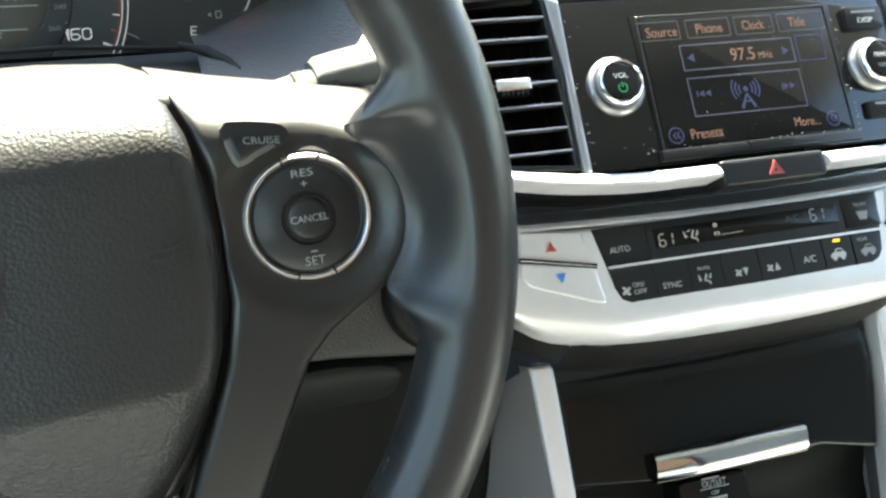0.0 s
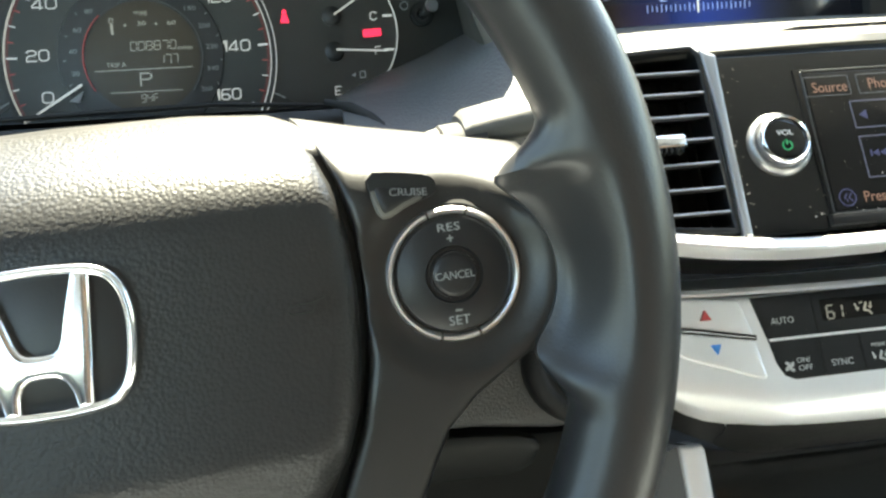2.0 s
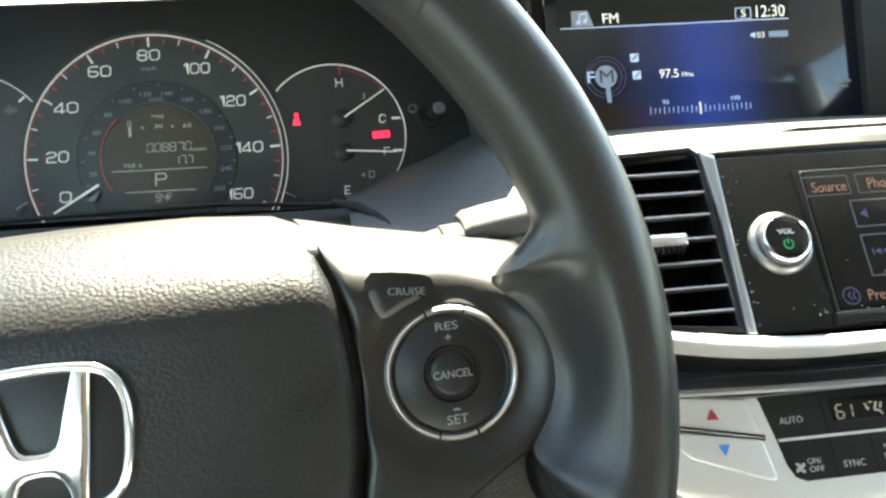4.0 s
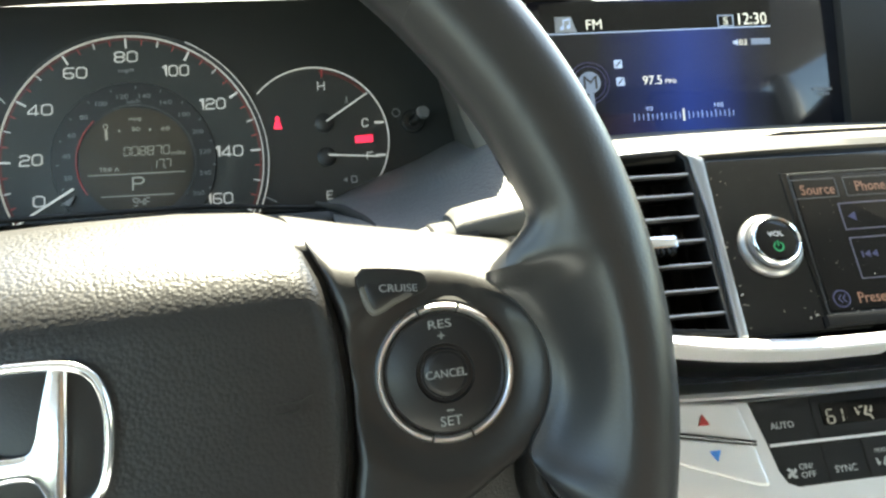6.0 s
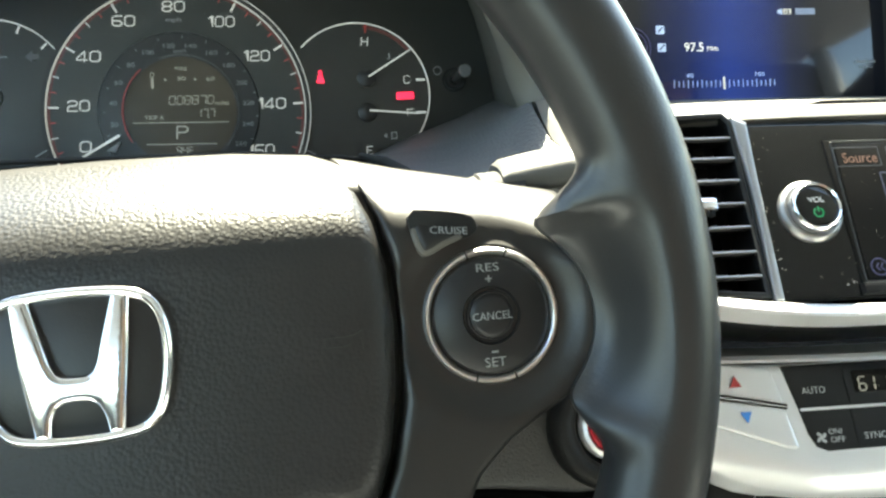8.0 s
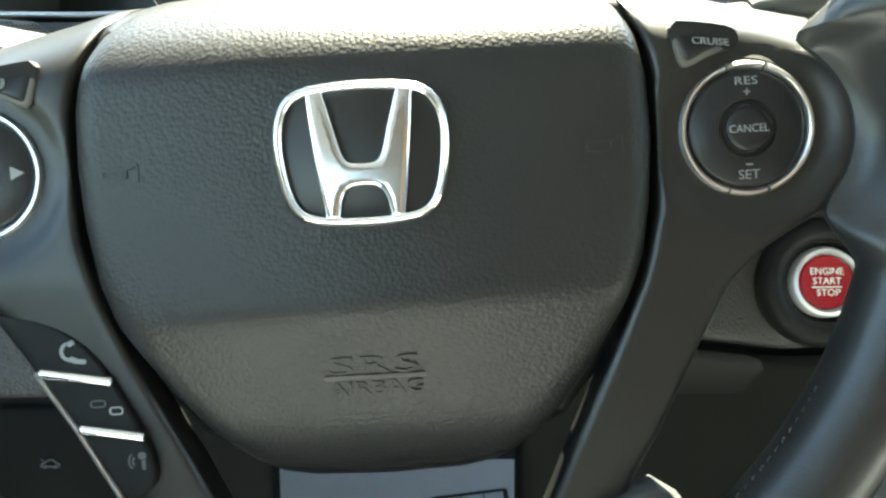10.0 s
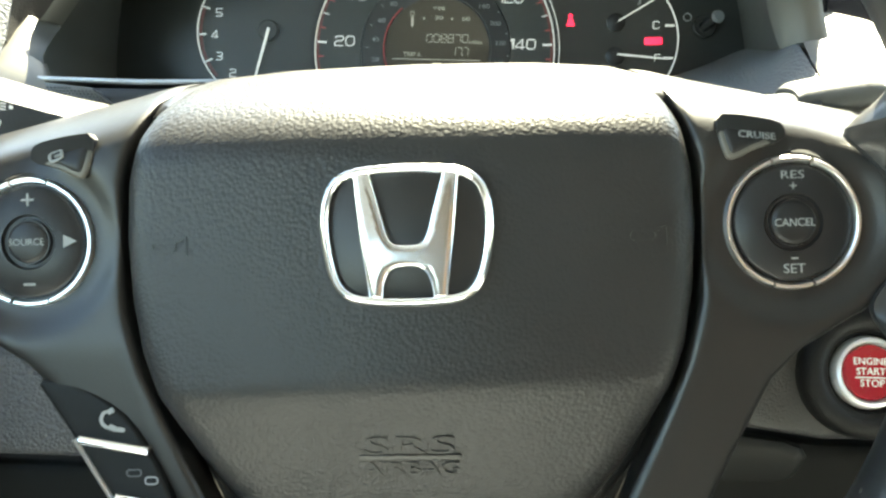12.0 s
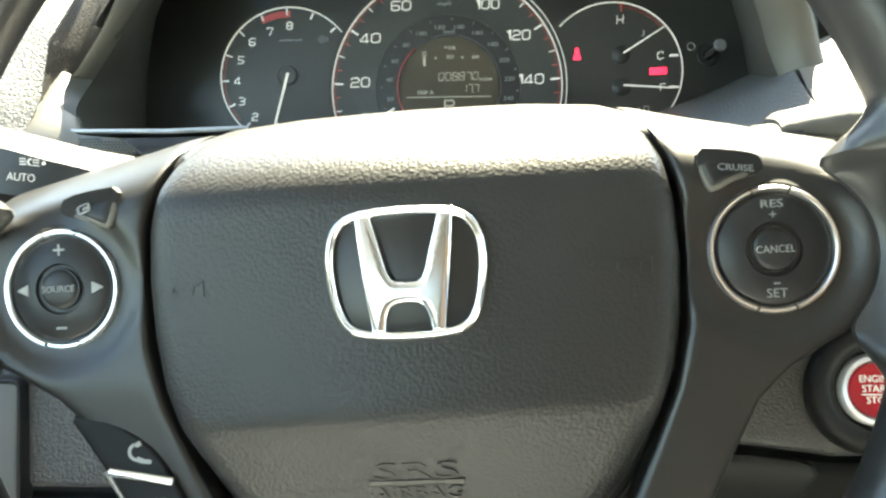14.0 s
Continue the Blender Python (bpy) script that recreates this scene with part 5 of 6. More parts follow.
for i, z in enumerate((49.2, 38.3, 26.6, 14.6, 2.6, -9.8, -21.6)):
    sl = loft([[(x, y, z + dz) for y, dz in ((0.8, -0.9), (-0.6, 0.0), (0.6, 1.0), (16, 5.0), (16, 3.4))] for x in (-156, -108.8)], caps=True)
    slat = part("slat", sl, PANEL, vent, "thin black slat")
    # Sun glint on the black slat's edge, painted as a thin silver bar.
    part("slat_glint", sweep([(-155, -0.7, z + 0.2), (-109.2, -0.7, z + 0.2)], [0.7, 0.7], 8), MID_SILVER, slat, "black slat's edge, silvered for its sun glint")
tabp = part("tab", slab(rrect(19, 6.6, 1.6, -134.5, 13.6), -5.0, 2, 1.6), CHROME, vent, "chrome thumb tab")
for i in range(6):
    part("tab_rib", slab(rrect(1.2, 2.2, 0.3, -141 + i * 2.6, 9.0), -4.4, 0, 0.2), PANEL, tabp)
for i in range(5):
    part("vane", slab(rrect(1.2, 86, 0.4, -152 + i * 10, 14), 16.5, 25, 0.2), GAP, vent)
# Silver uprights that lie in shade: the shade is put into a darker silver.
upright = thing("vent_trim", "satin silver upright between vent and audio unit, darkened for shade", "trim strip", dash(*AU))
part("strip", patch([(-108.6, 60), (-101.0, 57), (-101.6, 20), (-101.8, -34.5), (-106.4, -34.5), (-105.6, 20)], lambda x, z: -3.2, 2.0, 1.6, 1.4, 12.0), GREY_TRIM, upright)
right_trim = thing("vent_trim", "satin silver upright between vent and audio unit, darkened for shade", "trim strip", dash(*AU))
part("strip", patch([(108.6, 60), (101.0, 57), (101.6, 20), (101.8, -34.5), (106.4, -34.5), (105.6, 20)], lambda x, z: -3.2, 2.0, 1.6, 1.4, 12.0), GREY_TRIM, right_trim)

# silver strip below, broken by the hazard button
strip = thing("silver_strip", "curved satin silver trim strip under the audio unit", "trim strip", dash(*AU))


def strip_top(x):
    ax = abs(x)
    return -37.2 if ax < 60 else -37.2 + (ax - 60) ** 2 * 0.00135


PROFILE = ((8, -0.4), (0, 0.0), (-3.0, -0.7), (-6.0, -2.2), (-8.4, -4.6), (-9.3, -6.8), (-8.8, -8.0), (-7.6, -8.4), (8, -8.4))
for a, b in ((-152, -34.5), (30.5, 152)):
    xs = [a + (b - a) * i / 30 for i in range(31)]
    part("strip", loft([[(x, y + max(0, abs(x) - 100) * 0.03, strip_top(x) + dz) for y, dz in PROFILE] for x in xs], caps=True), SILVER, strip, "satin silver strip")
hazard = thing("hazard_button", "dark hazard button with a red triangle", "button", dash(*AU))
hb = part("button", patch(rrect(62.5, 13.4, 2.0, -2.0, -43.8), lambda x, z: -7.0, 2.5, 2.0, 1.6, 14.0), PANEL, hazard)
part("triangle_mark", frame_slab([(-2.0, -39.6), (-6.6, -47.4), (2.6, -47.4)], 0.8, -7.4, -6.8, 0.1), HAZARD_INK, hb, "red triangle")
part("triangle_mark", frame_slab([(-2.0, -42.4), (-4.4, -46.4), (0.4, -46.4)], 0.6, -7.4, -6.8, 0.1), HAZARD_INK, hb)
shelf = thing("stack_recess", "dark recess between the silver trims", "trim panel", dash(*AU))
for nm, span in (("recess_side", (-150, -137, -125, -112, -100.2)), ("recess_middle", (-99.8, -80, -60, 0, 60, 80, 99.8)), ("recess_side", (100.2, 112, 125, 137, 150))):
    part(nm, loft([[(x, y, z + strip_top(x) + 37.2) for x in span] for y, z in ((4, -43), (20, -44.5), (44, -43), (70, -37))], close=False), PIANO, shelf)

# ---- climate panel ----
CL = (381, 118, -82, -20)
climate = thing("climate_panel", "silver climate panel with a dark display and white-marked buttons", "climate control", dash(*CL))
SIL = [(-152, 57.5), (-133, 54.5), (-97, 50.5), (-60, 50.5), (0, 51.0), (60, 50.5), (97, 51.5), (133, 55), (152, 57.5), (154, 40), (150, 20), (141, 8), (122, -3.6), (104, -9.5), (86, -12.4), (50, -14.6), (0, -16), (-50, -14.6), (-86, -12.4), (-104, -9.5), (-122, -4.5), (-141, 8), (-150, 20), (-154, 40)]


def sil_y(x, z):
    y = -2.0 + max(0, abs(x) - 95) * 0.04
    start = 5 + max(0, abs(x) - 85) * 0.25
    if z < start:
        t = (start - z) / 19.0
        y += 13.0 * t * t - 2.0 * t
    return y


part("surround", patch(smooth_outline(SIL, 1), sil_y, 3.5, 2.5, 2.5, 26.0), SILVER, climate, "satin silver surround")
part("top_chamfer", loft([[(x, y, z + abs(x) ** 2 * 0.0002) for x in (-152, -130, -95, -50, 0, 50, 95, 130, 152)] for y, z in ((2.0, 54.2), (7, 56.4), (18, 60.5), (30, 64.5), (38, 67.0))], close=False), CHAMFER, climate, "grey receding top edge")
# Lit front edge of the chamfer, painted as a separate brighter silver strip.
part("top_edge", loft([[(x, y, z + abs(x) ** 2 * 0.0002) for x in range(-152, 153, 19)] for y, z in ((-1.2, 49.6), (-1.6, 51.0), (-0.6, 53.2), (2.2, 54.4))], close=False), SILVER, climate, "chamfer's front edge, lit look put into a brighter silver")
PAN = [(-92, 49.2), (92, 49.8), (88, 24), (86.5, 15.5), (83, 11), (78, 8.8), (40, 8.2), (0, 7.6), (-40, 7.8), (-77, 7.6), (-82, 10), (-85, 16), (-87, 27)]
pan = part("panel", patch(PAN, lambda x, z: -2.6, 4.0, 1.0, 0.8, 6.0), PANEL, climate, "dark control panel")
part("panel_line", line(-86.4, 27.6, 88, 27.2, 1.3, -3.4, -2.4), SILVER, pan, "thin silver divider")
disp = part("display", slab(rrect(118, 10.6, 1.0, 2.5, 39.6), -3.0, -2.0, 0.2), GLASS_BLACK, pan, "dark climate display")
segments("61", -49.8, 38.2, 8.2, 6.6, 0.62, LCD_TEXT, disp, -3.3)
segments("61", 47.5, 40.6, 8.6, 6.8, 0.8, GREY_INK, disp, -3.3)
words("A/C", 31, 40.6, 9, 3.0, DIM_INK, disp, -3.3)
fl = line(-29.0, 42.6, -31.2, 38.4, 1.2, -3.3, -2.9)
line(-31.4, 38.6, -28.0, 37.6, 1.0, -3.3, -2.9, None, fl)
line(-28.2, 38.0, -26.8, 35.6, 0.8, -3.3, -2.9, None, fl)
line(-36.4, 42.4, -35.2, 39.4, 0.8, -3.3, -2.9, None, fl)
slab([(-35.4, 38.2), (-33.8, 40.0), (-36.4, 40.0)], -3.3, -2.9, 0, fl)
line(-33.6, 42.4, -31.4, 42.8, 0.7, -3.3, -2.9, None, fl)
line(-26.0, 42.4, -26.8, 40.2, 0.8, -3.3, -2.9, None, fl)
slab([(-27.4, 38.8), (-25.6, 40.2), (-28.2, 40.6)], -3.3, -2.9, 0, fl)
for v in fl.verts:
    v.co.x, v.co.z = -34.2 + (v.co.x + 31.2) * 0.84, 38.4 + (v.co.z - 39.4) * 0.9
part("air_mark", fl, LCD_TEXT, disp)
fb = slab(rrect(2.2, 2.2, 0.6, -18.5, 42.6), -3.3, -2.9, 0)
for i in range(2):
    slab(rrect(1.2, 2.0, 0.2, -19.4 + 2.2 * i, 37.8), -3.3, -2.9, 0, fb)
line(-15.5, 36.8, -2, 37.2, 0.35, -3.3, -2.9, None, fb)
part("fan_bars", fb, LCD_TEXT, disp)
part("cell_edge", line(-60.5, 29, -60.5, 48.5, 0.5, -3.0, -2.4), GAP, pan)
words("AUTO", -77.8, 36.6, 12, 3.2, CLIMATE_INK, pan, -2.95)
for x in (-61, -39.8, -19.6, 4.0, 25.4, 46.5, 66.8):
    part("cell_edge", line(x, 8.4, x, 26.8, 0.6, -3.0, -2.4), GAP, pan)


def fan_mark(x, z, r, material):
    bm = slab(circle(r * 0.3, x, z, 8), -3.1, -2.5, 0)
    for q in range(4):
        a = radians(30 + 90 * q)
        slab(rrect(r * 1.0, r * 0.5, r * 0.24, x + r * 0.66 * math.cos(a), z + r * 0.66 * math.sin(a), 3, turn=30 + 90 * q + 28), -3.1, -2.5, 0, bm)
    part("fan_mark", bm, material, pan)


fan_mark(-79.0, 14.0, 2.6, CLIMATE_INK)
words("ON/", -71.4, 16.6, 7.0, 2.7, CLIMATE_INK, pan, -2.95)
words("OFF", -71.0, 12.8, 7.4, 2.7, CLIMATE_INK, pan, -2.95)
words("SYNC", -51.6, 13.6, 11.2, 3.2, CLIMATE_INK, pan, -2.95)
words("MODE", -31.0, 20.0, 7.4, 1.9, CLIMATE_INK, pan, -2.95)
mm = line(-28.6, 18.0, -30.6, 14.2, 1.1, -3.0, -2.5)
line(-30.8, 14.3, -27.8, 13.4, 0.9, -3.0, -2.5, None, mm)
line(-28.0, 13.8, -26.6, 11.4, 0.8, -3.0, -2.5, None, mm)
line(-34.6, 17.8, -33.6, 15.2, 0.8, -3.0, -2.5, None, mm)
slab([(-33.8, 13.8), (-32.4, 15.6), (-34.8, 15.6)], -3.0, -2.5, 0, mm)
line(-25.6, 17.8, -26.4, 16.0, 0.8, -3.0, -2.5, None, mm)
slab([(-26.8, 14.8), (-25.2, 16.0), (-27.6, 16.4)], -3.0, -2.5, 0, mm)
for v in mm.verts:
    v.co.x, v.co.z = -31.4 + (v.co.x + 30.2) * 0.86, 13.8 + (v.co.z - 14.8) * 0.9
part("mode_mark", mm, CLIMATE_INK, pan)
for x, s in ((-6.9, -1), (13.4, 1)):
    fan_mark(x - 3.4, 14.4, 2.1, CLIMATE_INK)
    part("arrow_mark", slab([(x + 1.2, 14.8 + s * 2.3), (x - 0.5, 14.8 - s * 2.0), (x + 2.9, 14.8 - s * 2.0)], -3.0, -2.5, 0), CLIMATE_INK, pan)
words("A/C", 36.3, 16.0, 8.4, 3.8, CLIMATE_INK, pan, -2.95)
part("lit_lamp", slab(rrect(4.6, 1.7, 0.7, 56.6, 24.2), -3.1, -2.4, 0.2), AMBER_LAMP, pan, "lit amber lamp")
for x, material in ((55.7, CLIMATE_INK), (76.3, GREY_INK)):
    car = slab([(x - 5, 14.6), (x - 4.6, 16.6), (x - 2, 17.6), (x - 0.8, 19.6), (x + 2.6, 19.6), (x + 3.8, 17.6), (x + 5, 16.8), (x + 5, 14.6)], -3.0, -2.5, 0)
    slab(circle(1.3, x - 2.6, 14.2, 10), -3.0, -2.5, 0, car)
    slab(circle(1.3, x + 2.8, 14.2, 10), -3.0, -2.5, 0, car)
    part("car_mark", car, material, pan)
    part("car_window", slab([(x - 1.2, 17.6), (x - 0.4, 18.9), (x + 2.2, 18.9), (x + 3.0, 17.6)], -3.15, -2.9, 0), GAP, pan)
words("REAR", 74.0, 22.8, 7, 2.2, GREY_INK, pan, -2.95)
cell = part("defrost_button", slab(rrect(24, 18, 1.0, 77.5, 38.8), -3.2, -2.2, 0.4), PANEL, pan)
words("FRONT", 78, 43, 9, 2.2, GREY_INK, cell, -3.45)
part("defrost_mark", slab([(74, 39), (82, 39), (80.5, 34), (75.5, 34)], -3.45, -3.0, 0), GREY_INK, cell)

# temperature buttons
for side in (-1, 1):
    up_o = [(-132.5, 53.4), (-98, 49.2), (-94.0, 30.6), (-134.5, 38.6)]
    dn_o = [(-134.4, 37.2), (-94.0, 28.6), (-91.0, 9.6), (-96.5, 10.4), (-130.5, 23.4), (-136, 29.5)]
    for nm, o in (("up_button", up_o), ("down_button", dn_o)):
        o = [(side * -x if side > 0 else x, z) for x, z in o]
        part(nm, patch(smooth_outline(dense(ccw(o), 4), 1), lambda x, z: sil_y(x, z) - 1.5, 2.5, 1.4, 1.2, 5.0), SILVER, climate, "silver temperature button")
    part("button_gap", line(side * 135.2, 38.2, side * 92.8, 29.6, 2.4, -3.2, 4.0), GAP, climate)
    part("gap_edge", line(side * 134.4, 37.6, side * 93.2, 29.2, 0.7, -4.0, 2.0), CHROME, climate)
part("red_mark", slab([(-116.6, 45.4), (-119.2, 40.6), (-114.0, 40.4)], -4.1, -2.5, 0), RED_INK, climate, "red arrow")
part("blue_mark", slab([(-114.0, 23.4), (-116.6, 28.2), (-111.6, 28.2)], -4.1, -2.5, 0), BLUE_INK, climate, "blue arrow")

# ---- storage lid below ----
DR = (381, 140, -190, -13)
lid = thing("storage_lid", "dark satin storage lid with a chrome pull", "storage lid", dash(*DR))
LID = [(-107, 75), (-80, 70.5), (-40, 68.2), (0, 68), (40, 70.6), (80, 76.5), (107, 84), (105, 30), (100, -8), (60, 0.8), (-60, 0.8), (-106, 7)]
part("door", patch(LID, lambda x, z: 0.0 + 5.0 * (max(0, z - 45) / 28) ** 2, 5.0, 2.5, 2.0, 12.0), DRAWER, lid, "dark satin lid")
part("lid_hollow", slab(LID, 3, 12, 0.5), GAP, lid)
pull = loft([[(x, y - 2.2 * (1 - ((x + 3.5) / 54.0) ** 2) * (y < -3), z) for x in range(-57, 51, 6)] for y, z in ((-1.0, 17.2), (-5.6, 17.0), (-6.8, 16.0), (-7.4, 13.0), (-7.2, 8.0), (-6.2, 4.0), (-4.6, 1.2), (0, 0.0), (1, 8))], close=False)
part("pull", pull, POLISHED, lid, "polished chrome pull")
low = thing("outlet_bay", "dark open bay with a power outlet cover", "power outlet", dash(*DR))
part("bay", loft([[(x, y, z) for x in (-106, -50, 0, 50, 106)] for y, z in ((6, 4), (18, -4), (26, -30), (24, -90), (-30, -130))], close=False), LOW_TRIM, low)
oc = part("outlet_cover", slab(rrect(46, 60, 3, -19, -33), -1.0, 20, 1.5), DRAWER, low, "outlet cover")
words("OUTLET", -19, -6.4, 16, 3.6, GREY_INK, oc, -1.3)
part("rule", slab(rrect(19, 0.4, 0.1, -19, -9.2), -1.3, -0.8, 0), GREY_INK, oc)
words("12V", -19, -12.2, 5, 2.4, GREY_INK, oc, -1.3)
part("word_bar", slab(rrect(15, 1.6, 0.3, -19, -15.6), -1.2, -0.8, 0), GREY_INK, oc)
part("word_bar", slab(rrect(12, 0.9, 0.3, -21, -3.4), -1.2, -0.8, 0), GREY_INK, oc)
for side in (-1, 1):
    post = thing("console_side_trim", "satin silver upright at the side of the console", "trim strip", dash(*DR), "console side trims")
    o = [(-124.2, 79.5), (-112, 79.2), (-110.0, 76), (-108.6, 40), (-107.6, 2), (-104, -60), (-100, -130), (-112, -130), (-117, -60), (-120.4, 2), (-122.6, 40)]
    part("strip", patch([(side * -x if side > 0 else x, z) for x, z in o], lambda x, z: -6.0, 3.0, 2.4, 2.2, 16.0), SILVER, post)
    part("flank", loft([[(side * abs(x), y, z) for x, y, z in ((124.4, -3.6, 79), (120.6, -3.6, 2), (112.5, -3.6, -130))], [(side * abs(x), y, z) for x, y, z in ((142, 24, 66), (146, 28, 0), (150, 34, -130))], [(side * abs(x), y, z) for x, y, z in ((150, 70, 66), (154, 80, 0), (158, 90, -130))]], close=False), FLANK, post, "grey console flank")
over = thing("console_brow", "grained black brow under the climate panel", "trim panel", dash(*CL))
for nm, span in (("brow_side", (-150, -137, -125, -108.2)), ("brow_middle", (-107.8, -90, -45, 0, 45, 90, 107.8)), ("brow_side", (108.2, 125, 137, 150))):
    part(nm, loft([bent([(x, y + abs(x) * k, z + (max(0, abs(x) - 85) ** 1.25) * 0.17) for x in span]) for y, z, k in ((4, -9, 0.02), (12, -15, 0.02), (20, -20.5, 0.02), (40, -25, 0.0))], close=False), BROW, over)

# ---- upper display ----
IM = (379, 300, 0)
display = thing("upper_display", "lit blue radio display in a deep black cowl", "display screen", dash(*IM))
part("glass", slab([(-135, 122), (89, 122), (89, 216), (-135, 216)], 0.6, 6, 0.2), SCREEN_FIELD, display, "blue lit screen")
part("head_band", slab([(-127, 194), (39, 194.6), (39, 214), (-127, 214)], 0.0, 1, 0), PIANO, display, "black status band")
part("rule", line(-125, 193.4, 38.5, 194.2, 0.6, -0.3, 0.4), SCREEN_BLUE, display)
words("FM", -89.8, 199.2, 11.0, 6.6, SCREEN_WHITE, display, -0.4)
words("12:30", 25.4, 199.8, 21.0, 8.2, SCREEN_WHITE, display, -0.4)
part("box_mark", frame_slab(rrect(11.6, 8.0, 0.6, 5.4, 198.9), 0.5, -0.3, 0.4, 0.1), SCREEN_BLUE, display)
words("S", 5.4, 198.9, 3.6, 5.2, SCREEN_WHITE, display, -0.4)
nt = slab([(-117, 194.5), (-102, 194.5), (-105.5, 205), (-117, 205)], -0.3, 0.3, 0)
part("tab_mark", nt, GREY_INK, display)
no = slab(circle(1.4, -112.4, 197.2, 10), -0.7, -0.2, 0)
slab(circle(1.4, -107.8, 198.0, 10), -0.7, -0.2, 0, no)
line(-111.2, 197, -111.2, 202.4, 0.7, -0.7, -0.2, None, no)
line(-106.6, 198, -106.6, 203.2, 0.7, -0.7, -0.2, None, no)
line(-111.4, 202.4, -106.4, 203.4, 1.2, -0.7, -0.2, None, no)
part("note_mark", no, SCREEN_BLUE, display)
words("03", 17.0, 183.5, 5.6, 4.0, SCREEN_WHITE, display, -0.2)
part("level_bar", slab(rrect(14.0, 4.2, 0.3, 30.2, 183.7), -0.2, 0.6, 0), SCREEN_DIM, display)
part("speaker_mark", slab([(10, 182.6), (11.6, 182.6), (13, 181.4), (13, 185.8), (11.6, 184.6), (10, 184.6)], -0.2, 0.6, 0), SCREEN_BLUE, display)
for x, z in ((-75, 171.7), (-74.3, 159.7)):
    part("square_mark", slab(rrect(5.6, 5.6, 0.6, x, z), -0.2, 0.6, 0), SCREEN_BLUE, display)
    part("square_mark", line(x - 1.6, z - 1.6, x + 1.8, z + 1.8, 1.0, -0.4, -0.1), BLUE_LINE, display)
words("97.5", -51.6, 159.8, 13.6, 6.0, SCREEN_WHITE, display, -0.2)
words("MHz", -38.2, 158.7, 8.0, 3.0, SCREEN_WHITE, display, -0.2)
part("round_field", slab(circle(7.6, -96, 159.7, 32), -0.1, 0.8, 0), SCREEN_DIM, display)
for r in (11, 13.6):
    part("halo_ring", arc_bar(-96, 159.7, r, r + 0.6, 0, 360, 0.1, 0.6, 48), BLUE_LINE, display)
part("mast_foot", slab([(-96.8, 152), (-93.6, 152), (-93.2, 142), (-96.2, 142)], 0.0, 0.6, 0), SCREEN_DIM, display)
words("M", -95.6, 159.9, 9.6, 8.8, BLACK_INK, display, -0.3)
words("F", -106.5, 159.7, 5.0, 7.6, SCREEN_BLUE, display, -0.3)
words("90", -55.5, 140.3, 4.8, 2.8, SCREEN_BLUE, display, -0.2)
words("105", -5.0, 140.7, 6.6, 2.8, SCREEN_BLUE, display, -0.2)
for i in range(23):
    x = -66.5 + i * 72 / 22
    h = 3.8 if i % 3 else 5.4
    part("scale_tick", line(x, 134.8 - h / 2, x, 134.8 + h / 2, 0.28, -0.2, 0.5), SCREEN_BLUE, display)
part("scale_pointer", line(-31.1, 130.8, -31.1, 139.2, 1.0, -0.5, 0.3), SCREEN_WHITE, display, "pale pointer")
words("PASSENGER", 73.6, 148.4, 15.0, 2.2, GREY_INK, display, -0.1)
words("AIRBAG", 73.6, 144.8, 9.4, 2.0, GREY_INK, display, -0.1)
part("cowl", loft([[(x, y, z) for x, z in rrect(262, 108, 8, -14, 167, 4)] for y in (8, 0, -3)] + [[(x, -4, z) for x, z in rrect(268, 114, 10, -14, 167, 4)], [(x, 10, z) for x, z in rrect(270, 116, 10, -14, 167, 4)]]), HOOD_WALL, display, "matt black cowl")
part("post", slab([(88.5, 116), (175, 116), (175, 226), (88.5, 226)], -8, 4, 1.5), HOOD_WALL, display, "matt black post")

# ================= floor well, cabin shell =================
tagged(part("floor", box(-450, 1250, -1700, 1000, 280, 300, 0), CARPET, None), "dark carpeted cabin floor", "floor", kind="structure")
# Unseen blocks at seat height, added pale to bounce light onto the dash.
tagged(part("floor_rear", box(-340, 200, -1690, -330, 420, 560, 20), CLOTH, None), "unseen pale cloth block at seat height that bounces light", "floor", kind="structure")
tagged(part("floor_rear", box(560, 1120, -1690, -330, 420, 560, 20), CLOTH, None), "unseen pale cloth block at seat height that bounces light", "floor", kind="structure")
tagged(part("wall_behind", box(-80, 120, -640, -560, 560, 1380, 30), SEAT_BACK, None), "plain dark brown cloth wall behind the camera", "wall", kind="structure")
# Unseen; added to give the wheel's right side a warm brown reflection.
tagged(part("wall_behind", box(128, 640, -640, -560, 760, 1250, 30), BROWN_CLOTH, None), "unseen warm brown cloth wall, added for its reflection", "wall", kind="structure")
tagged(part("wall_behind", box(128, 640, -640, -560, 420, 755, 20), DARK_CLOTH, None), "plain grey cloth wall behind the camera", "wall", kind="structure")
tagged(part("wall_behind", box(648, 1235, -640, -560, 420, 1380, 30), DARK_CLOTH, None), "plain grey cloth wall behind the camera", "wall", kind="structure")
tagged(part("floor_toe", box(-400, 1150, -330, 380, -60, -1.4, 0), CARPET, None, m=CAR @ pose(0, 0.62, -0.345, 16)), "dark carpeted slope of the footwell", "floor", kind="structure")
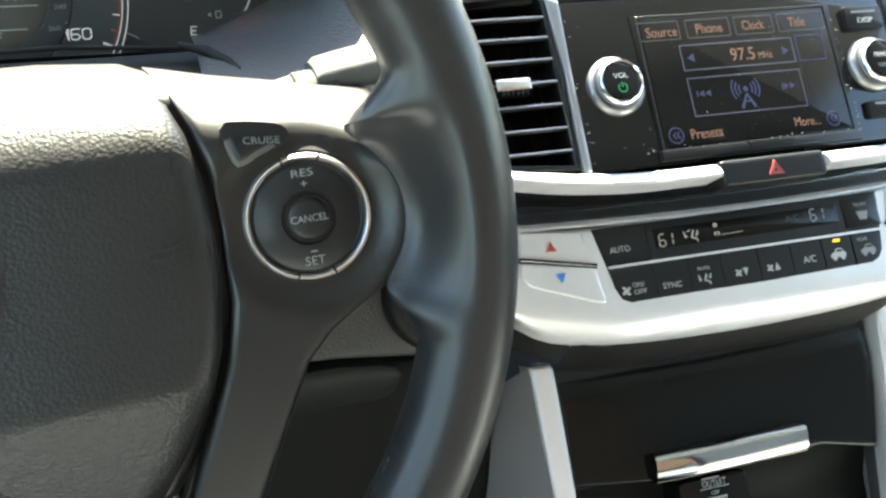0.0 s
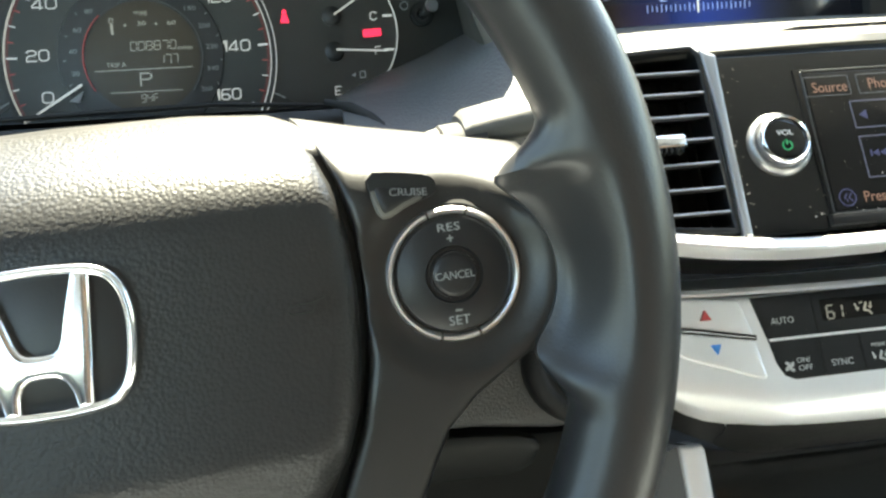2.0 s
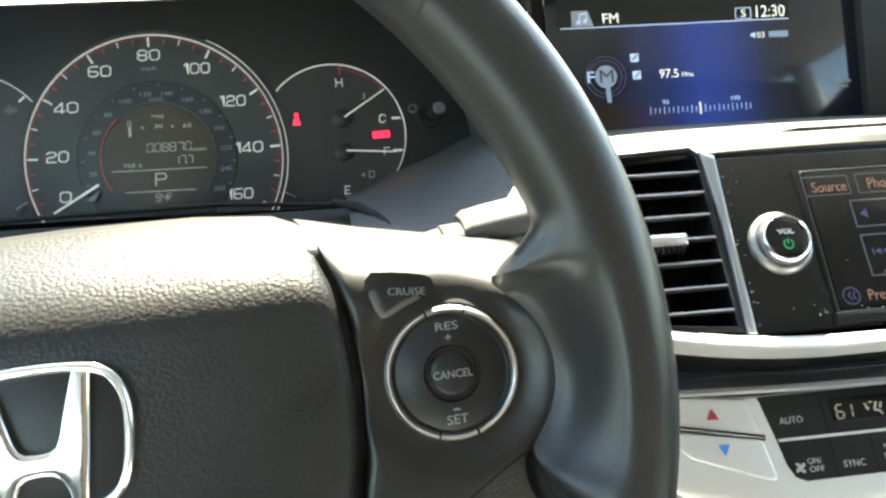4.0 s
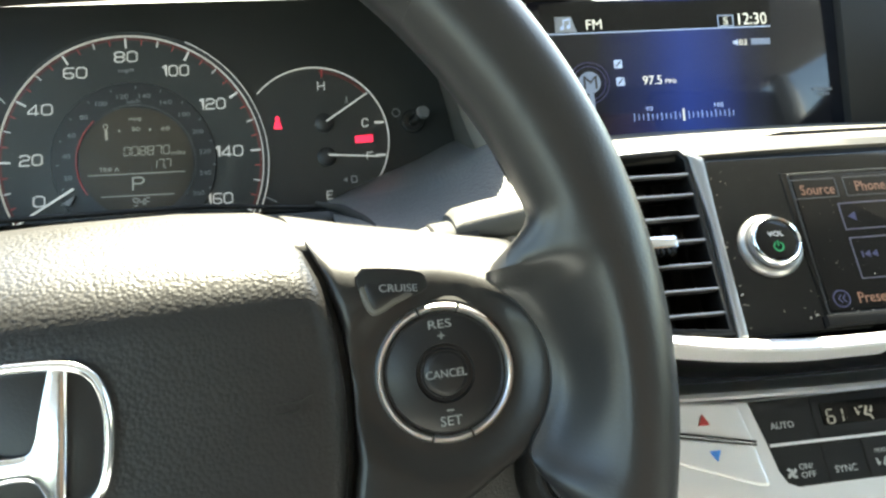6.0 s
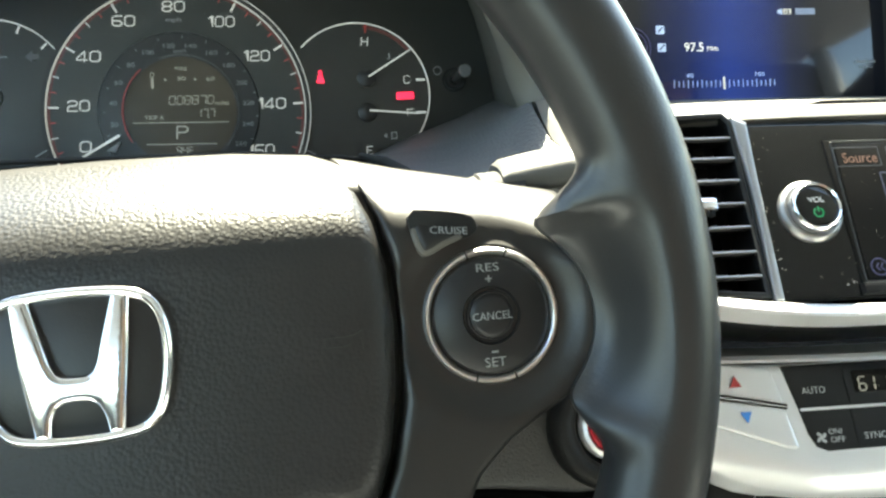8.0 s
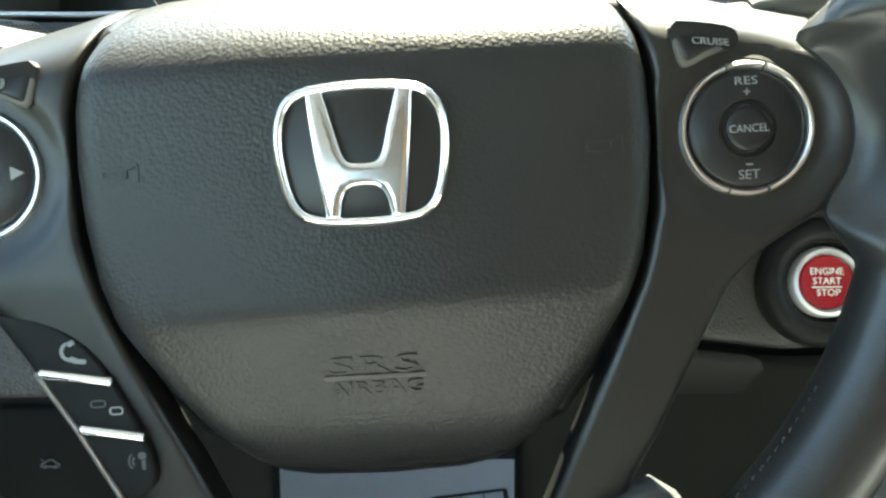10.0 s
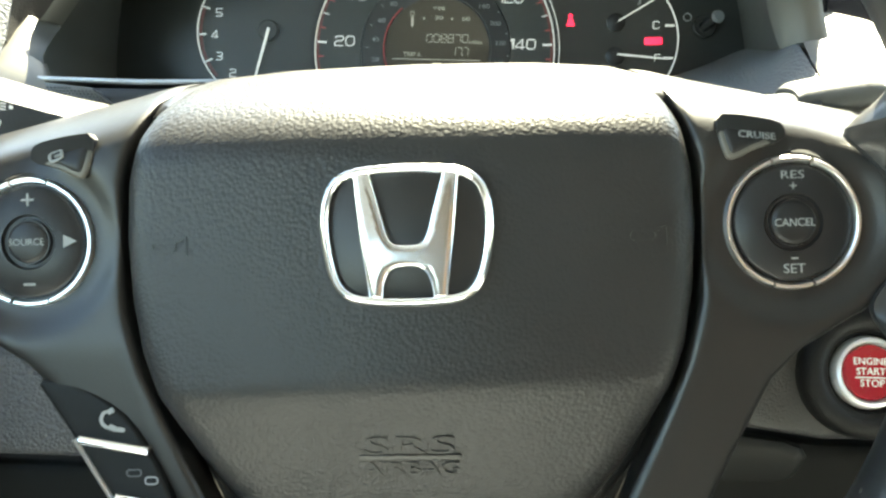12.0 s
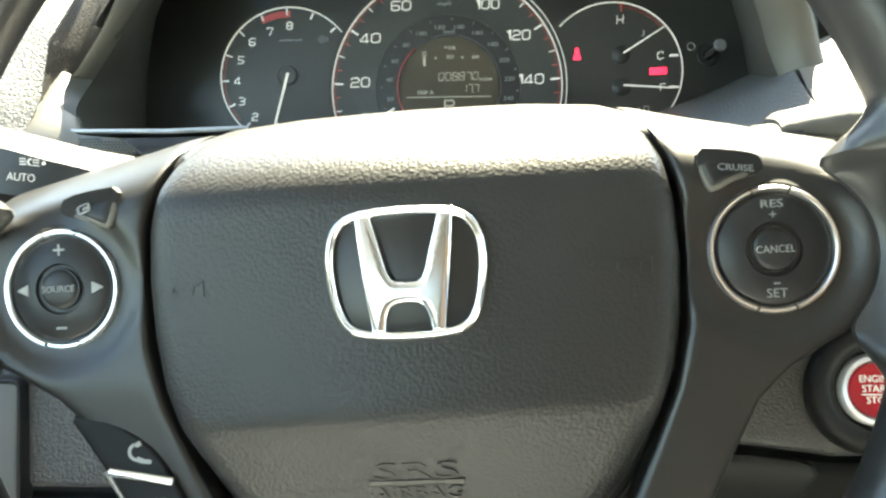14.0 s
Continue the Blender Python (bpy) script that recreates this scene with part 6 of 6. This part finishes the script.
tagged(part("wall_front", box(-450, 1250, 990, 1010, 300, 1000, 0), CARPET, None), "dark bulkhead behind the dashboard", "wall", kind="structure")
tagged(part("wall_rear", box(-450, 1250, -1710, -1690, 300, 1050, 0), LINING, None), "plain pale wall behind the camera", "wall", kind="structure")
for nm, x in (("wall_left", -460), ("wall_right", 1240)):
    tagged(part(nm, box(x, x + 30, -1700, 1000, 280, 940, 3), DOOR_TRIM, None), "dark door trim below the side windows", "wall", kind="structure")
tagged(part("ceiling", box(-460, 1270, -1700, 110, 1440, 1460, 3), LINING, None), "pale cloth roof lining", "ceiling", kind="structure")
for i, (x, y) in enumerate(((-455, -560), (1215, -560), (-455, -1690), (1215, -1690))):
    tagged(part("pillar", box(x, x + 50, y, y + 90, 938, 1442, 6), LINING, None), "pale roof pillar", "pillar", kind="structure")
for x in (-455, 1215):
    tagged(part("front_pillar", sweep([(x + 25, 105, 1442), (x + 25, 450, 1252), (x + 25, 860, 1030)], [32, 30, 34], 10), LINING, None), "pale sloping front roof pillar", "pillar", kind="structure")
tagged(part("ground", box(-400000, 400000, -400000, 400000, -400, 0, 0), ROAD, None), "grey asphalt ground", "ground", kind="structure")

mat_paper = thing("paper_floor_mat", "grey paper floor mat with black ruled lines in the footwell", "paper mat", CAR @ pose(0, 0.62, -0.345, 16))
part("sheet", box(-230, 103, -140, 90, -1, 1, 0), PAPER, mat_paper)
for x0, y0, x1, y1, w in ((-40, -8, 12, 18, 5), (11, 17, 84, 31, 5), (83, 32, 90, -90, 5), (14, 16, 20, -90, 1.2), (36, 20, 42, -90, 1.2), (60, 24, 66, -90, 1.2)):
    fr = bmesh.new()
    d = Vector((x1 - x0, y1 - y0)).normalized()
    nx, ny = -d.y * w / 2, d.x * w / 2
    fr.faces.new([fr.verts.new((x, y, 2.0)) for x, y in ((x0 + nx, y0 + ny), (x1 + nx, y1 + ny), (x1 - nx, y1 - ny), (x0 - nx, y0 - ny))])
    bmesh.ops.solidify(fr, geom=list(fr.faces), thickness=0.6)
    part("ruled_line", fr, BLACK_INK, mat_paper, "black ruled line")
